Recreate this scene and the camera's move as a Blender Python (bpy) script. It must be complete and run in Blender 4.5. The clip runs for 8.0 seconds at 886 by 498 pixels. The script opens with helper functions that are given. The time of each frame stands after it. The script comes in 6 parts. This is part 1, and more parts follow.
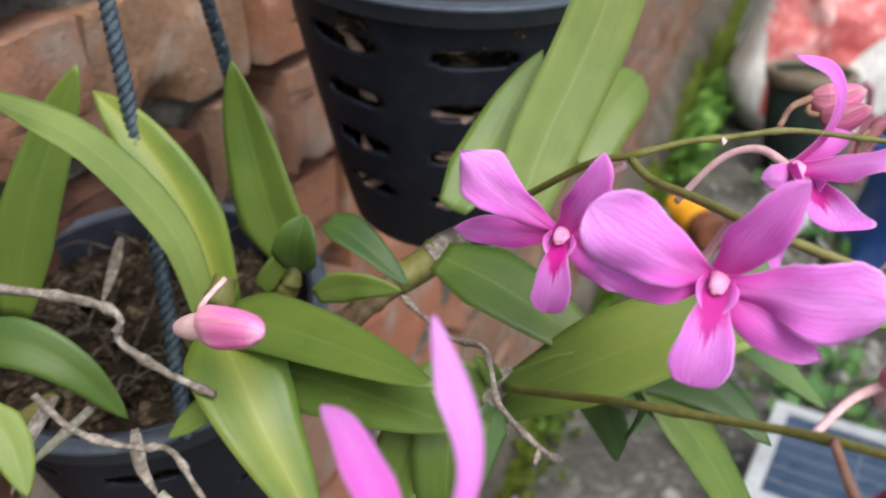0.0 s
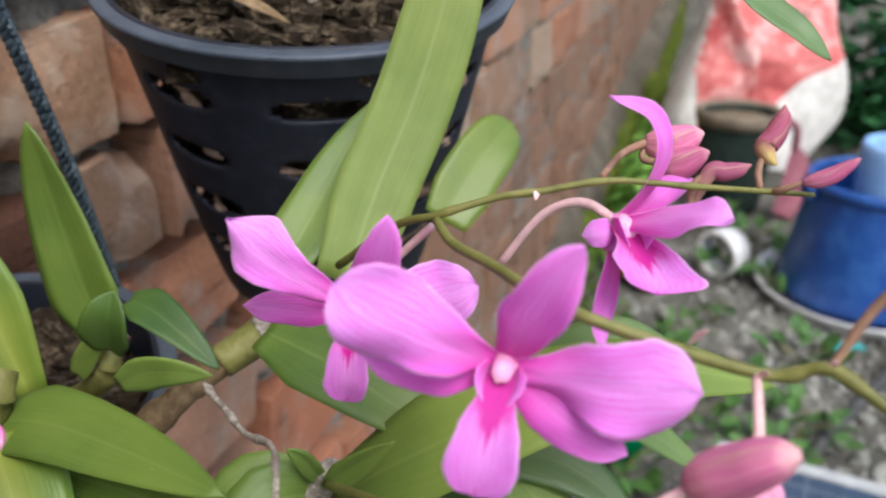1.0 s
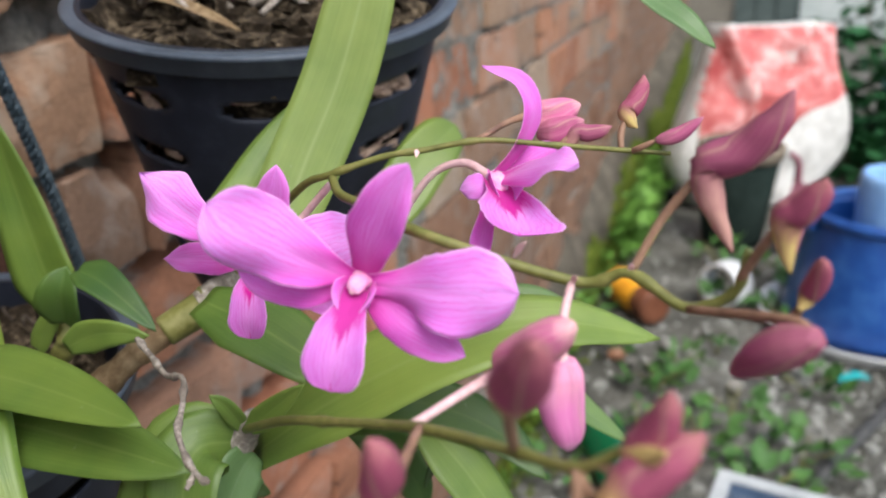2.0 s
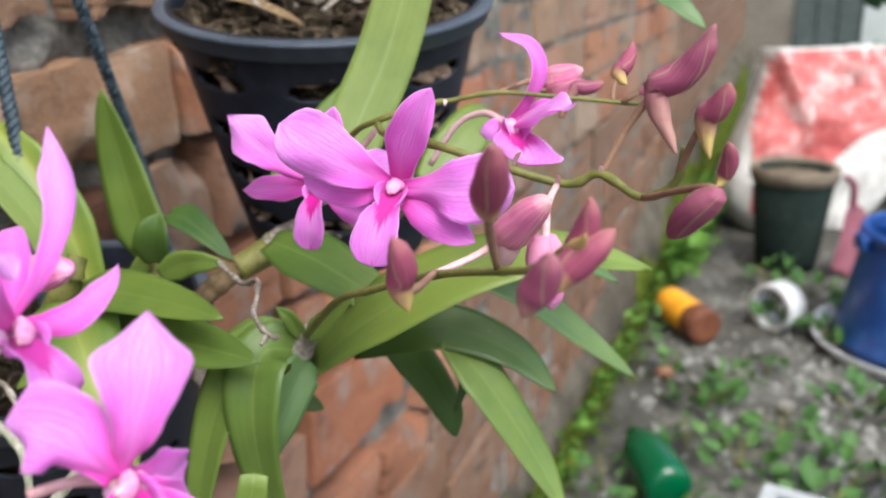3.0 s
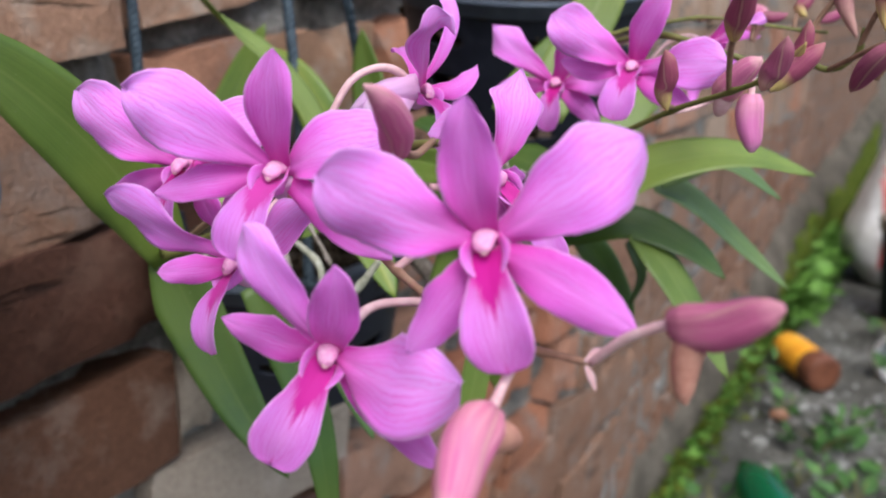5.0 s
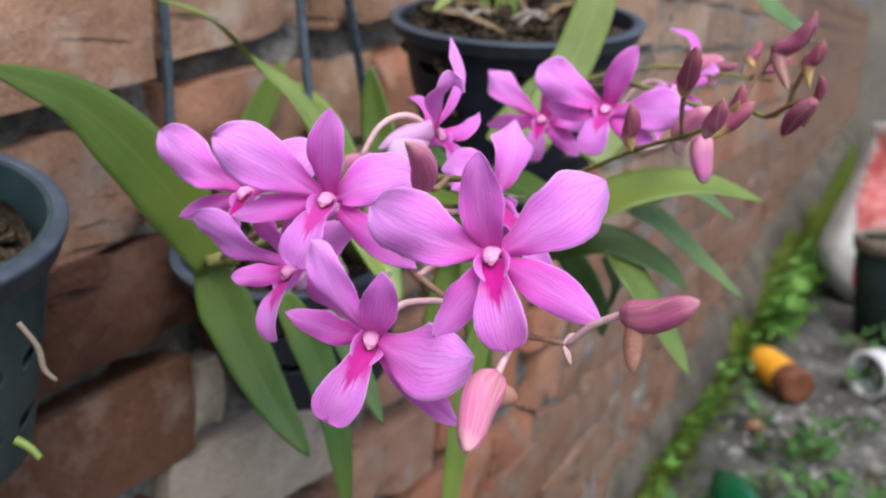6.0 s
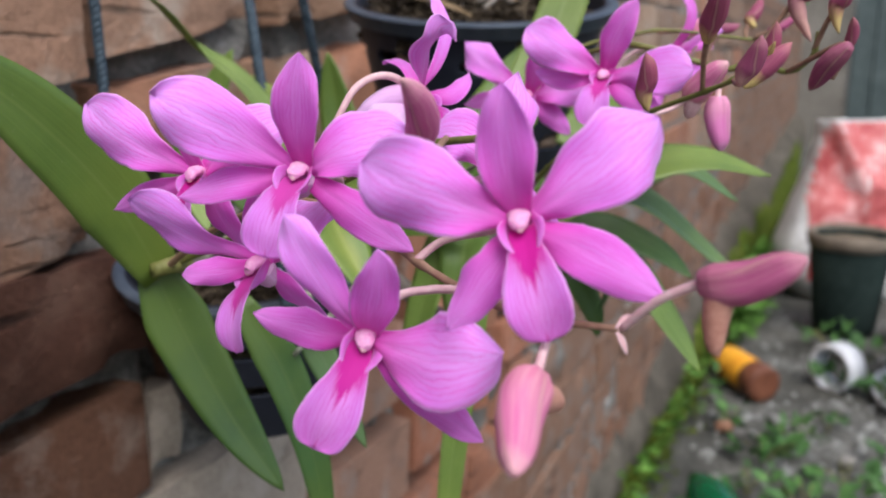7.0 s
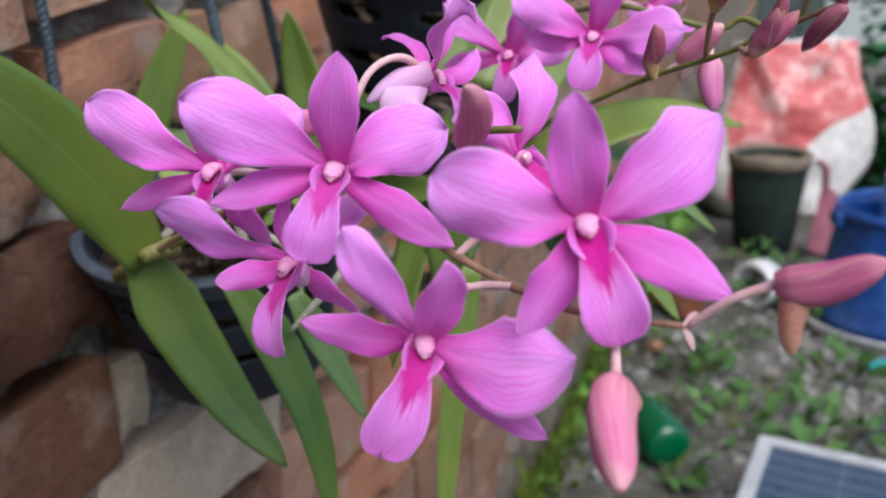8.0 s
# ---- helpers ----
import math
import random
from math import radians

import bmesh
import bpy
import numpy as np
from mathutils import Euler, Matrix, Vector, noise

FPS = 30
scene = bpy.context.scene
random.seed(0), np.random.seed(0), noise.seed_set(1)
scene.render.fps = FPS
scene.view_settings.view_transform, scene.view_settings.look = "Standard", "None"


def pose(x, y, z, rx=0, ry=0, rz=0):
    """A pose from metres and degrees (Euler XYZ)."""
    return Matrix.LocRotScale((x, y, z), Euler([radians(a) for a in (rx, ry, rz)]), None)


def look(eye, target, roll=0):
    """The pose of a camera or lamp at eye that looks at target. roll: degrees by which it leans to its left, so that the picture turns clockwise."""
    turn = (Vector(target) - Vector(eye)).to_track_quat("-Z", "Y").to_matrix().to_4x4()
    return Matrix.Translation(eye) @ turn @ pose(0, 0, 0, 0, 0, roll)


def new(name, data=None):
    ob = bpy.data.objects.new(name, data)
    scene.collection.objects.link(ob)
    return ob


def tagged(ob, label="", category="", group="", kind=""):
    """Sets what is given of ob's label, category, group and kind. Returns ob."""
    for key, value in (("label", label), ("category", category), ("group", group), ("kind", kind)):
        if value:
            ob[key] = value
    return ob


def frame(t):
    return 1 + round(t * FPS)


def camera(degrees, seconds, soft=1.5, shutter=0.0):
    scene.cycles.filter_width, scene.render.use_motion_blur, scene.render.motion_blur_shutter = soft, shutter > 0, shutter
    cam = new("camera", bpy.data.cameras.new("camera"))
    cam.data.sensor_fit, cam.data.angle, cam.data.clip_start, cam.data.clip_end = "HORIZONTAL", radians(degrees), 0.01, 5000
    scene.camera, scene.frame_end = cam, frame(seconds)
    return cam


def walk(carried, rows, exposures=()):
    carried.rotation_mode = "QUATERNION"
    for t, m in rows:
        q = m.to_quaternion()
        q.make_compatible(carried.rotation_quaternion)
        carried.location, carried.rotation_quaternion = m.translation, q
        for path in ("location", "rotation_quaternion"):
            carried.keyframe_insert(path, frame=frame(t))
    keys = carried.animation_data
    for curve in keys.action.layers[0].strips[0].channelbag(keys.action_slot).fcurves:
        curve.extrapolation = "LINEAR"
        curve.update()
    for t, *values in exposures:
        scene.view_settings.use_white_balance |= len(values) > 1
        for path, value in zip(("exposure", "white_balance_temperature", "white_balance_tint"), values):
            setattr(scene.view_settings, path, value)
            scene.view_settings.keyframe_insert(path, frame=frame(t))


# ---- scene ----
cam = camera(55.1, 8.0, soft=2.0, shutter=0.25)
PATH = [
    (0, (0.0562, 0.0473, 1.0538), (-0.0787, 1.8307, 0.1586), 1.23),
    (0.5, (0.0725, 0.0670, 1.0517), (0.0015, 1.8821, 0.2148), 0.75),
    (1, (0.0925, 0.0786, 1.0469), (0.0639, 1.9156, 0.2565), 0.26),
    (1.2, (0.0993, 0.0791, 1.0438), (0.0738, 1.9250, 0.2744), 0.01),
    (2.3, (0.1288, 0.0315, 1.0327), (0.0365, 1.9108, 0.3545), -0.89),
    (2.5, (0.1314, 0.0200, 1.0305), (0.0121, 1.9018, 0.3635), -0.99),
    (3, (0.1342, -0.0065, 1.0248), (-0.0545, 1.8806, 0.3899), -1.27),
    (3.5, (0.1349, -0.0397, 1.0180), (-0.1223, 1.8527, 0.4244), -1.17),
    (4, (0.1277, -0.0641, 1.0051), (-0.2039, 1.8261, 0.4420), -0.63),
    (4.5, (0.1115, -0.0809, 0.9893), (-0.2814, 1.8010, 0.4378), 0.33),
    (4.7, (0.1060, -0.0910, 0.9870), (-0.3250, 1.7860, 0.4460), 0.40),
    (5.8, (0.1087, -0.1457, 0.9977), (-0.3038, 1.7406, 0.4761), 1.84),
    (6, (0.1100, -0.1576, 1.0015), (-0.2889, 1.7365, 0.4983), 1.62),
    (6.5, (0.0991, -0.1312, 0.9803), (-0.2499, 1.7869, 0.5340), 0.39),
    (7, (0.0907, -0.1192, 0.9809), (-0.2050, 1.8043, 0.5196), -0.50),
    (7.5, (0.0796, -0.1054, 0.9836), (-0.1331, 1.8087, 0.4441), -1.13),
    (8, (0.0640, -0.1159, 0.9947), (-0.0542, 1.7821, 0.3752), -1.84),
]
EXPO = [(0.0, 0.74, 6250, 10), (1.0, 0.83, 6200, 10), (2.5, 0.90, 6200, 8), (3.5, 1.09, 6150, 9), (4.5, 0.62, 5950, 12), (6.0, 0.63, 5950, 11), (8.0, 0.51, 5950, 13)]
cam.data.dof.use_dof, cam.data.dof.focus_distance, cam.data.dof.aperture_fstop = True, 0.215, 15.0
walk(cam, [(t, look(eye, target, roll)) for t, eye, target, roll in PATH], exposures=EXPO)

# ---- light: bright overcast sky ----
world = bpy.data.worlds.new("world")
scene.world = world
world.use_nodes = True
wn = world.node_tree.nodes
sky = wn.new("ShaderNodeTexSky")
sky.sky_type, sky.sun_disc = "NISHITA", False
sky.sun_elevation, sky.sun_rotation = radians(58), radians(150)
sky.dust_density, sky.air_density, sky.ozone_density = 4.0, 1.0, 0.6
haze = wn.new("ShaderNodeHueSaturation")
haze.inputs["Saturation"].default_value = 0.80
world.node_tree.links.new(sky.outputs[0], haze.inputs["Color"])
world.node_tree.links.new(haze.outputs[0], wn["Background"].inputs["Color"])
wn["Background"].inputs["Strength"].default_value = 0.14
sun = new("sun", bpy.data.lights.new("sun", "SUN"))
sun.data.energy, sun.data.angle, sun.data.color = 1.3, radians(35), (1.0, 0.975, 0.95)
sun.matrix_world = look((0.8, -1.4, 3.0), (0.0, 0.2, 0.6))


# ---- materials ----
def nodes_of(name):
    m = bpy.data.materials.new(name)
    m.use_nodes = True
    nt = m.node_tree
    return m, nt, nt.nodes["Principled BSDF"], nt.nodes["Material Output"]


def noise_node(nt, vec, scale, detail=5.0, rough=0.6):
    n = nt.nodes.new("ShaderNodeTexNoise")
    n.inputs["Scale"].default_value, n.inputs["Detail"].default_value = scale, detail
    n.inputs["Roughness"].default_value = rough
    if vec is not None:
        nt.links.new(vec, n.inputs["Vector"])
    return n.outputs["Fac"]


def ramp_node(nt, fac, stops):
    r = nt.nodes.new("ShaderNodeValToRGB")
    e = r.color_ramp.elements
    while len(e) < len(stops):
        e.new(0.5)
    for el, (p, c) in zip(e, stops):
        el.position, el.color = p, (*c, 1) if len(c) == 3 else c
    nt.links.new(fac, r.inputs["Fac"])
    return r.outputs["Color"]


def mix_node(nt, fac, a, b, blend="MIX"):
    m = nt.nodes.new("ShaderNodeMix")
    m.data_type, m.blend_type = "RGBA", blend
    for sock, val in ((m.inputs["Factor"], fac), (m.inputs["A"], a), (m.inputs["B"], b)):
        if isinstance(val, (int, float)):
            sock.default_value = val
        elif isinstance(val, tuple):
            sock.default_value = (*val, 1)
        else:
            nt.links.new(val, sock)
    return m.outputs["Result"]


def calc(nt, op, a, b=0.0, c=0.0):
    m = nt.nodes.new("ShaderNodeMath")
    m.operation = op
    for sock, val in zip(m.inputs, (a, b, c)):
        if isinstance(val, (int, float)):
            sock.default_value = val
        else:
            nt.links.new(val, sock)
    return m.outputs[0]


def bump_node(nt, height, strength, distance):
    b = nt.nodes.new("ShaderNodeBump")
    b.inputs["Strength"].default_value, b.inputs["Distance"].default_value = strength, distance
    nt.links.new(height, b.inputs["Height"])
    return b.outputs[0]


def surface(name, dark, mid, light, scale, rough=0.7, relief=0.3, depth=0.002, fine=6.0, spec=0.3, metal=0.0, low=0.3, high=0.7):
    """A mottled matt or glossy surface: colour varies at two scales, with relief."""
    m, nt, bsdf, _ = nodes_of(name)
    vec = nt.nodes.new("ShaderNodeTexCoord").outputs["Object"]
    big, small = noise_node(nt, vec, scale), noise_node(nt, vec, scale * fine, 6, 0.65)
    both = calc(nt, "MULTIPLY_ADD", small, 0.5, calc(nt, "MULTIPLY", big, 0.5))
    nt.links.new(ramp_node(nt, both, [(low, dark), (0.5, mid), (high, light)]), bsdf.inputs["Base Color"])
    nt.links.new(calc(nt, "MULTIPLY_ADD", small, 0.25, rough - 0.12), bsdf.inputs["Roughness"])
    nt.links.new(bump_node(nt, both, relief, depth), bsdf.inputs["Normal"])
    bsdf.inputs["Specular IOR Level"].default_value, bsdf.inputs["Metallic"].default_value = spec, metal
    return m


def uv_parts(nt):
    uv = nt.nodes.new("ShaderNodeTexCoord").outputs["UV"]
    s = nt.nodes.new("ShaderNodeSeparateXYZ")
    nt.links.new(uv, s.inputs[0])
    return uv, s.outputs[0], s.outputs[1]


def thin_sheet(nt, bsdf, out, colour, share):
    """Lets part of the light through, as leaves and petals do."""
    tr = nt.nodes.new("ShaderNodeBsdfTranslucent")
    nt.links.new(colour, tr.inputs["Color"])
    mx = nt.nodes.new("ShaderNodeMixShader")
    mx.inputs[0].default_value = share
    nt.links.new(bsdf.outputs[0], mx.inputs[1])
    nt.links.new(tr.outputs[0], mx.inputs[2])
    nt.links.new(mx.outputs[0], out.inputs["Surface"])


def leaf_material(name, dark, mid, rib, rough=0.42, centre=None):
    """Leaf: u runs from base to tip, v across; lengthwise veins, pale midrib, flecks."""
    m, nt, bsdf, out = nodes_of(name)
    uv, u, v = uv_parts(nt)
    obj = nt.nodes.new("ShaderNodeTexCoord").outputs["Object"]
    info = nt.nodes.new("ShaderNodeObjectInfo").outputs["Random"]
    mp = nt.nodes.new("ShaderNodeMapping")
    mp.inputs["Scale"].default_value = (2.5, 34, 1)
    nt.links.new(uv, mp.inputs[0])
    veins = noise_node(nt, mp.outputs[0], 1.0, 3)
    spots = noise_node(nt, obj, 60, 4)
    mixed = calc(nt, "MULTIPLY_ADD", veins, 0.45, calc(nt, "MULTIPLY_ADD", spots, 0.4, calc(nt, "MULTIPLY_ADD", info, 0.24, -0.05)))
    col = ramp_node(nt, mixed, [(0.28, dark), (0.72, mid)])
    patch = ramp_node(nt, noise_node(nt, obj, 13, 4), [(0.40, (0, 0, 0)), (0.66, (1, 1, 1))])
    col = mix_node(nt, calc(nt, "MULTIPLY", patch, 0.55), col, (rib[0], rib[1], rib[2] * 0.62))
    if centre:
        broad = ramp_node(nt, calc(nt, "MULTIPLY_ADD", spots, 0.12, calc(nt, "ABSOLUTE", calc(nt, "SUBTRACT", v, 0.5))), [(0.06, (0.5, 0.5, 0.5)), (0.34, (0, 0, 0))])
        col = mix_node(nt, broad, col, centre)
    ribline = ramp_node(nt, calc(nt, "ABSOLUTE", calc(nt, "SUBTRACT", v, 0.5)), [(0.0, (1, 1, 1)), (0.035, (0, 0, 0))])
    col = mix_node(nt, calc(nt, "MULTIPLY", ribline, 0.45), col, rib)
    specks = ramp_node(nt, noise_node(nt, obj, 420, 2), [(0.72, (0, 0, 0)), (0.78, (1, 1, 1))])
    col = mix_node(nt, calc(nt, "MULTIPLY", specks, 0.35), col, (0.30, 0.34, 0.20))
    nt.links.new(col, bsdf.inputs["Base Color"])
    nt.links.new(calc(nt, "MULTIPLY_ADD", spots, 0.3, rough - 0.15), bsdf.inputs["Roughness"])
    nt.links.new(bump_node(nt, veins, 0.25, 0.0006), bsdf.inputs["Normal"])
    thin_sheet(nt, bsdf, out, mix_node(nt, 0.5, col, (0.30, 0.42, 0.03)), 0.22)
    return m


def petal_material(name, base, body, edge, vein, share=0.3, throat=None, pale=0.52):
    """Petal: deeper at the foot, paler at the rim, with fine branching veins."""
    m, nt, bsdf, out = nodes_of(name)
    uv, u, v = uv_parts(nt)
    obj = nt.nodes.new("ShaderNodeTexCoord").outputs["Object"]
    mp = nt.nodes.new("ShaderNodeMapping")
    mp.inputs["Scale"].default_value = (3.2, 22, 1)
    nt.links.new(uv, mp.inputs[0])
    wob = nt.nodes.new("ShaderNodeTexNoise")
    wob.inputs["Scale"].default_value = 7.0
    nt.links.new(uv, wob.inputs["Vector"])
    bent = mix_node(nt, 1.0, mp.outputs[0], wob.outputs["Color"], "ADD")
    lines = noise_node(nt, bent, 0.8, 3.5, 0.7)
    sway = noise_node(nt, uv, 5.0, 3.0, 0.6)
    fan = calc(nt, "FRACT", calc(nt, "MULTIPLY_ADD", sway, 2.4, calc(nt, "MULTIPLY", v, 13.0)))
    veins = ramp_node(nt, calc(nt, "ABSOLUTE", calc(nt, "SUBTRACT", fan, 0.5)), [(0.30, (0, 0, 0)), (0.5, (1, 1, 1))])
    blot = noise_node(nt, obj, 90, 4)
    along = calc(nt, "MULTIPLY_ADD", blot, 0.25, calc(nt, "SUBTRACT", u, 0.12))
    col = ramp_node(nt, along, [(0.06, base), (0.50, body), (1.0, edge)])
    rim = ramp_node(nt, calc(nt, "ABSOLUTE", calc(nt, "SUBTRACT", v, 0.5)), [(0.45, (0, 0, 0)), (0.5, (1, 1, 1))])
    col = mix_node(nt, calc(nt, "MULTIPLY", rim, 0.7), col, (0.95, 0.66, 0.95))
    # the broad middle of the blade is paler than its foot and rim
    mid = calc(nt, "MULTIPLY_ADD", calc(nt, "ABSOLUTE", calc(nt, "SUBTRACT", v, 0.5)), -3.0, 1.0)
    bell = calc(nt, "MULTIPLY", calc(nt, "MULTIPLY", u, calc(nt, "SUBTRACT", 1.0, u)), 4.0)
    wash = calc(nt, "MULTIPLY", calc(nt, "MAXIMUM", calc(nt, "MULTIPLY_ADD", blot, 0.9, calc(nt, "SUBTRACT", mid, 0.35)), 0.0), bell)
    col = mix_node(nt, calc(nt, "MINIMUM", calc(nt, "MULTIPLY", wash, pale), pale), col, (0.92, 0.50, 0.93) if not throat else (0.90, 0.42, 0.86))
    streak = ramp_node(nt, lines, [(0.46, (0, 0, 0)), (0.66, (1, 1, 1))])
    col = mix_node(nt, calc(nt, "MULTIPLY", streak, 0.36), col, vein)
    col = mix_node(nt, calc(nt, "MULTIPLY", veins, calc(nt, "MULTIPLY_ADD", blot, 1.25, -0.17)), col, vein)
    if throat:
        # a fan of deep magenta in the middle of the lip, ragged towards the rim
        away = calc(nt, "ABSOLUTE", calc(nt, "SUBTRACT", v, 0.5))
        reach = calc(nt, "MULTIPLY_ADD", lines, 0.45, calc(nt, "SUBTRACT", 0.36, calc(nt, "MULTIPLY", away, 0.75)))
        inside = ramp_node(nt, calc(nt, "SUBTRACT", reach, u), [(0.0, (0, 0, 0)), (0.12, (1, 1, 1))])
        col = mix_node(nt, inside, col, throat)
        spot = calc(nt, "MULTIPLY_ADD", away, -2.2, calc(nt, "SUBTRACT", u, 0.84))
        col = mix_node(nt, ramp_node(nt, spot, [(0.0, (0, 0, 0)), (0.12, (0.8, 0.8, 0.8))]), col, throat)
    info = nt.nodes.new("ShaderNodeObjectInfo").outputs["Random"]
    col = mix_node(nt, calc(nt, "MULTIPLY", calc(nt, "POWER", info, 2.0), 0.20), col, (0.76, 0.33, 0.92))
    nt.links.new(col, bsdf.inputs["Base Color"])
    bsdf.inputs["Roughness"].default_value, bsdf.inputs["Specular IOR Level"].default_value = 0.6, 0.18
    bsdf.inputs["Sheen Weight"].default_value = 0.25
    nt.links.new(bump_node(nt, calc(nt, "MULTIPLY_ADD", veins, -0.5, lines), 0.20, 0.0006), bsdf.inputs["Normal"])
    thin_sheet(nt, bsdf, out, col, share)
    return m


def bud_material(name, foot, body, tip):
    m, nt, bsdf, out = nodes_of(name)
    uv, u, v = uv_parts(nt)
    mp = nt.nodes.new("ShaderNodeMapping")
    mp.inputs["Scale"].default_value = (1.2, 22, 1)
    nt.links.new(uv, mp.inputs[0])
    lines = noise_node(nt, mp.outputs[0], 1.0, 3)
    obj = nt.nodes.new("ShaderNodeTexCoord").outputs["Object"]
    along = calc(nt, "MULTIPLY_ADD", noise_node(nt, obj, 160, 4), 0.35, calc(nt, "SUBTRACT", u, 0.17))
    col = ramp_node(nt, along, [(0.0, foot), (0.22, foot), (0.46, body), (0.82, body), (1.0, tip)])
    col = mix_node(nt, calc(nt, "MULTIPLY", ramp_node(nt, lines, [(0.42, (0, 0, 0)), (0.66, (1, 1, 1))]), 0.5), col, tip)
    # pale margins where the three folded sepals meet
    third = calc(nt, "ABSOLUTE", calc(nt, "SUBTRACT", calc(nt, "FRACT", calc(nt, "MULTIPLY_ADD", v, 3.0, calc(nt, "MULTIPLY", u, 0.35))), 0.5))
    seam = ramp_node(nt, calc(nt, "MULTIPLY_ADD", lines, 0.05, third), [(0.455, (0, 0, 0)), (0.51, (0.42, 0.42, 0.42))])
    col = mix_node(nt, seam, col, (0.60, 0.40, 0.28))
    under = ramp_node(nt, third, [(0.38, (0, 0, 0)), (0.44, (0.35, 0.35, 0.35))])
    col = mix_node(nt, calc(nt, "MULTIPLY", under, calc(nt, "SUBTRACT", 1.0, seam)), col, (body[0] * 0.5, body[1] * 0.5, body[2] * 0.5))
    nt.links.new(col, bsdf.inputs["Base Color"])
    bsdf.inputs["Roughness"].default_value = 0.62
    bsdf.inputs["Specular IOR Level"].default_value = 0.25
    bsdf.inputs["Subsurface Weight"].default_value = 0.0
    nt.links.new(bump_node(nt, lines, 0.4, 0.0006), bsdf.inputs["Normal"])
    return m


def brick_material(name, tones, smear, soot, dirt_from=9.0):
    """Fired clay: each brick has a tone of its own, with cement smears and dark stains."""
    m, nt, bsdf, _ = nodes_of(name)
    tc = nt.nodes.new("ShaderNodeTexCoord").outputs["Object"]
    geo = nt.nodes.new("ShaderNodeNewGeometry").outputs["Position"]
    rnd = nt.nodes.new("ShaderNodeObjectInfo").outputs["Random"]
    col = ramp_node(nt, rnd, [(i / (len(tones) - 1), c) for i, c in enumerate(tones)])
    grain, patch = noise_node(nt, geo, 260, 6, 0.7), noise_node(nt, geo, 22, 5)
    col = mix_node(nt, ramp_node(nt, grain, [(0.32, (0.36, 0.36, 0.36)), (0.70, (0, 0, 0))]), col, (0.12, 0.07, 0.05), "MULTIPLY")
    col = mix_node(nt, ramp_node(nt, patch, [(0.52, (0, 0, 0)), (0.68, (0.8, 0.8, 0.8))]), col, smear)
    flat_ = nt.nodes.new("ShaderNodeMapping")
    flat_.inputs["Scale"].default_value = (9, 9, 75)
    nt.links.new(geo, flat_.inputs[0])
    crack = ramp_node(nt, noise_node(nt, flat_.outputs[0], 1.0, 5, 0.6), [(0.30, (0.85, 0.85, 0.85)), (0.38, (0, 0, 0))])
    col = mix_node(nt, crack, col, (soot[0] * 0.6, soot[1] * 0.6, soot[2] * 0.6))
    stain = noise_node(nt, geo, 9, 6)
    far = nt.nodes.new("ShaderNodeSeparateXYZ")
    nt.links.new(geo, far.inputs[0])
    worn = calc(nt, "MULTIPLY", calc(nt, "SMOOTH_MIN", calc(nt, "MULTIPLY", calc(nt, "SUBTRACT", far.outputs[1], 1.6), 0.3), 0.02, 0.05), 1.0)
    col = mix_node(nt, ramp_node(nt, calc(nt, "ADD", stain, calc(nt, "MAXIMUM", worn, 0.0)), [(0.58, (0, 0, 0)), (0.78, (0.7, 0.7, 0.7))]), col, soot)
    nt.links.new(col, bsdf.inputs["Base Color"])
    bsdf.inputs["Roughness"].default_value, bsdf.inputs["Specular IOR Level"].default_value = 0.9, 0.15
    both = calc(nt, "MULTIPLY_ADD", noise_node(nt, geo, 42, 8, 0.65), 0.9, calc(nt, "MULTIPLY_ADD", crack, -0.35, calc(nt, "MULTIPLY", grain, 0.25)))
    nt.links.new(bump_node(nt, both, 0.9, 0.009), bsdf.inputs["Normal"])
    return m


brick_mat = brick_material("fired_clay_brick", [(0.36, 0.16, 0.093), (0.48, 0.225, 0.13), (0.45, 0.232, 0.142), (0.52, 0.26, 0.15), (0.45, 0.275, 0.19), (0.49, 0.195, 0.105)], (0.38, 0.30, 0.245), (0.085, 0.065, 0.055))
# reddish-brown brick, tones lowered to carry the shade around the hanging pots
shaded_brick_mat = brick_material("shaded_dark_brown_brick", [(0.060, 0.026, 0.017), (0.095, 0.042, 0.027), (0.115, 0.056, 0.037)], (0.125, 0.070, 0.048), (0.018, 0.012, 0.010))
cream_brick_mat = brick_material("cream_plastered_brick", [(0.47, 0.39, 0.295), (0.54, 0.46, 0.36)], (0.56, 0.49, 0.40), (0.22, 0.18, 0.14))
# orange-brown clay, its tones also lowered for shade by the pots
brown_brick_mat = brick_material("shaded_orange_brown_brick", [(0.155, 0.078, 0.047), (0.22, 0.112, 0.067)], (0.27, 0.195, 0.15), (0.04, 0.028, 0.022))
tan_brick_mat = brick_material("pale_tan_brick", [(0.43, 0.27, 0.175), (0.50, 0.355, 0.245), (0.47, 0.27, 0.17)], (0.50, 0.41, 0.32), (0.20, 0.14, 0.10))
rust_brick_mat = brick_material("rust_brown_brick", [(0.25, 0.132, 0.080), (0.31, 0.185, 0.12), (0.23, 0.152, 0.108)], (0.27, 0.215, 0.175), (0.05, 0.04, 0.035))
buff_brick_mat = brick_material("buff_orange_brick", [(0.41, 0.245, 0.150), (0.45, 0.285, 0.185)], (0.43, 0.34, 0.26), (0.15, 0.11, 0.08))
weathered_brick_mat = brick_material("weathered_pinkish_brick", [(0.335, 0.21, 0.140), (0.415, 0.285, 0.19), (0.295, 0.195, 0.135), (0.445, 0.34, 0.245)], (0.40, 0.33, 0.275), (0.10, 0.08, 0.068))
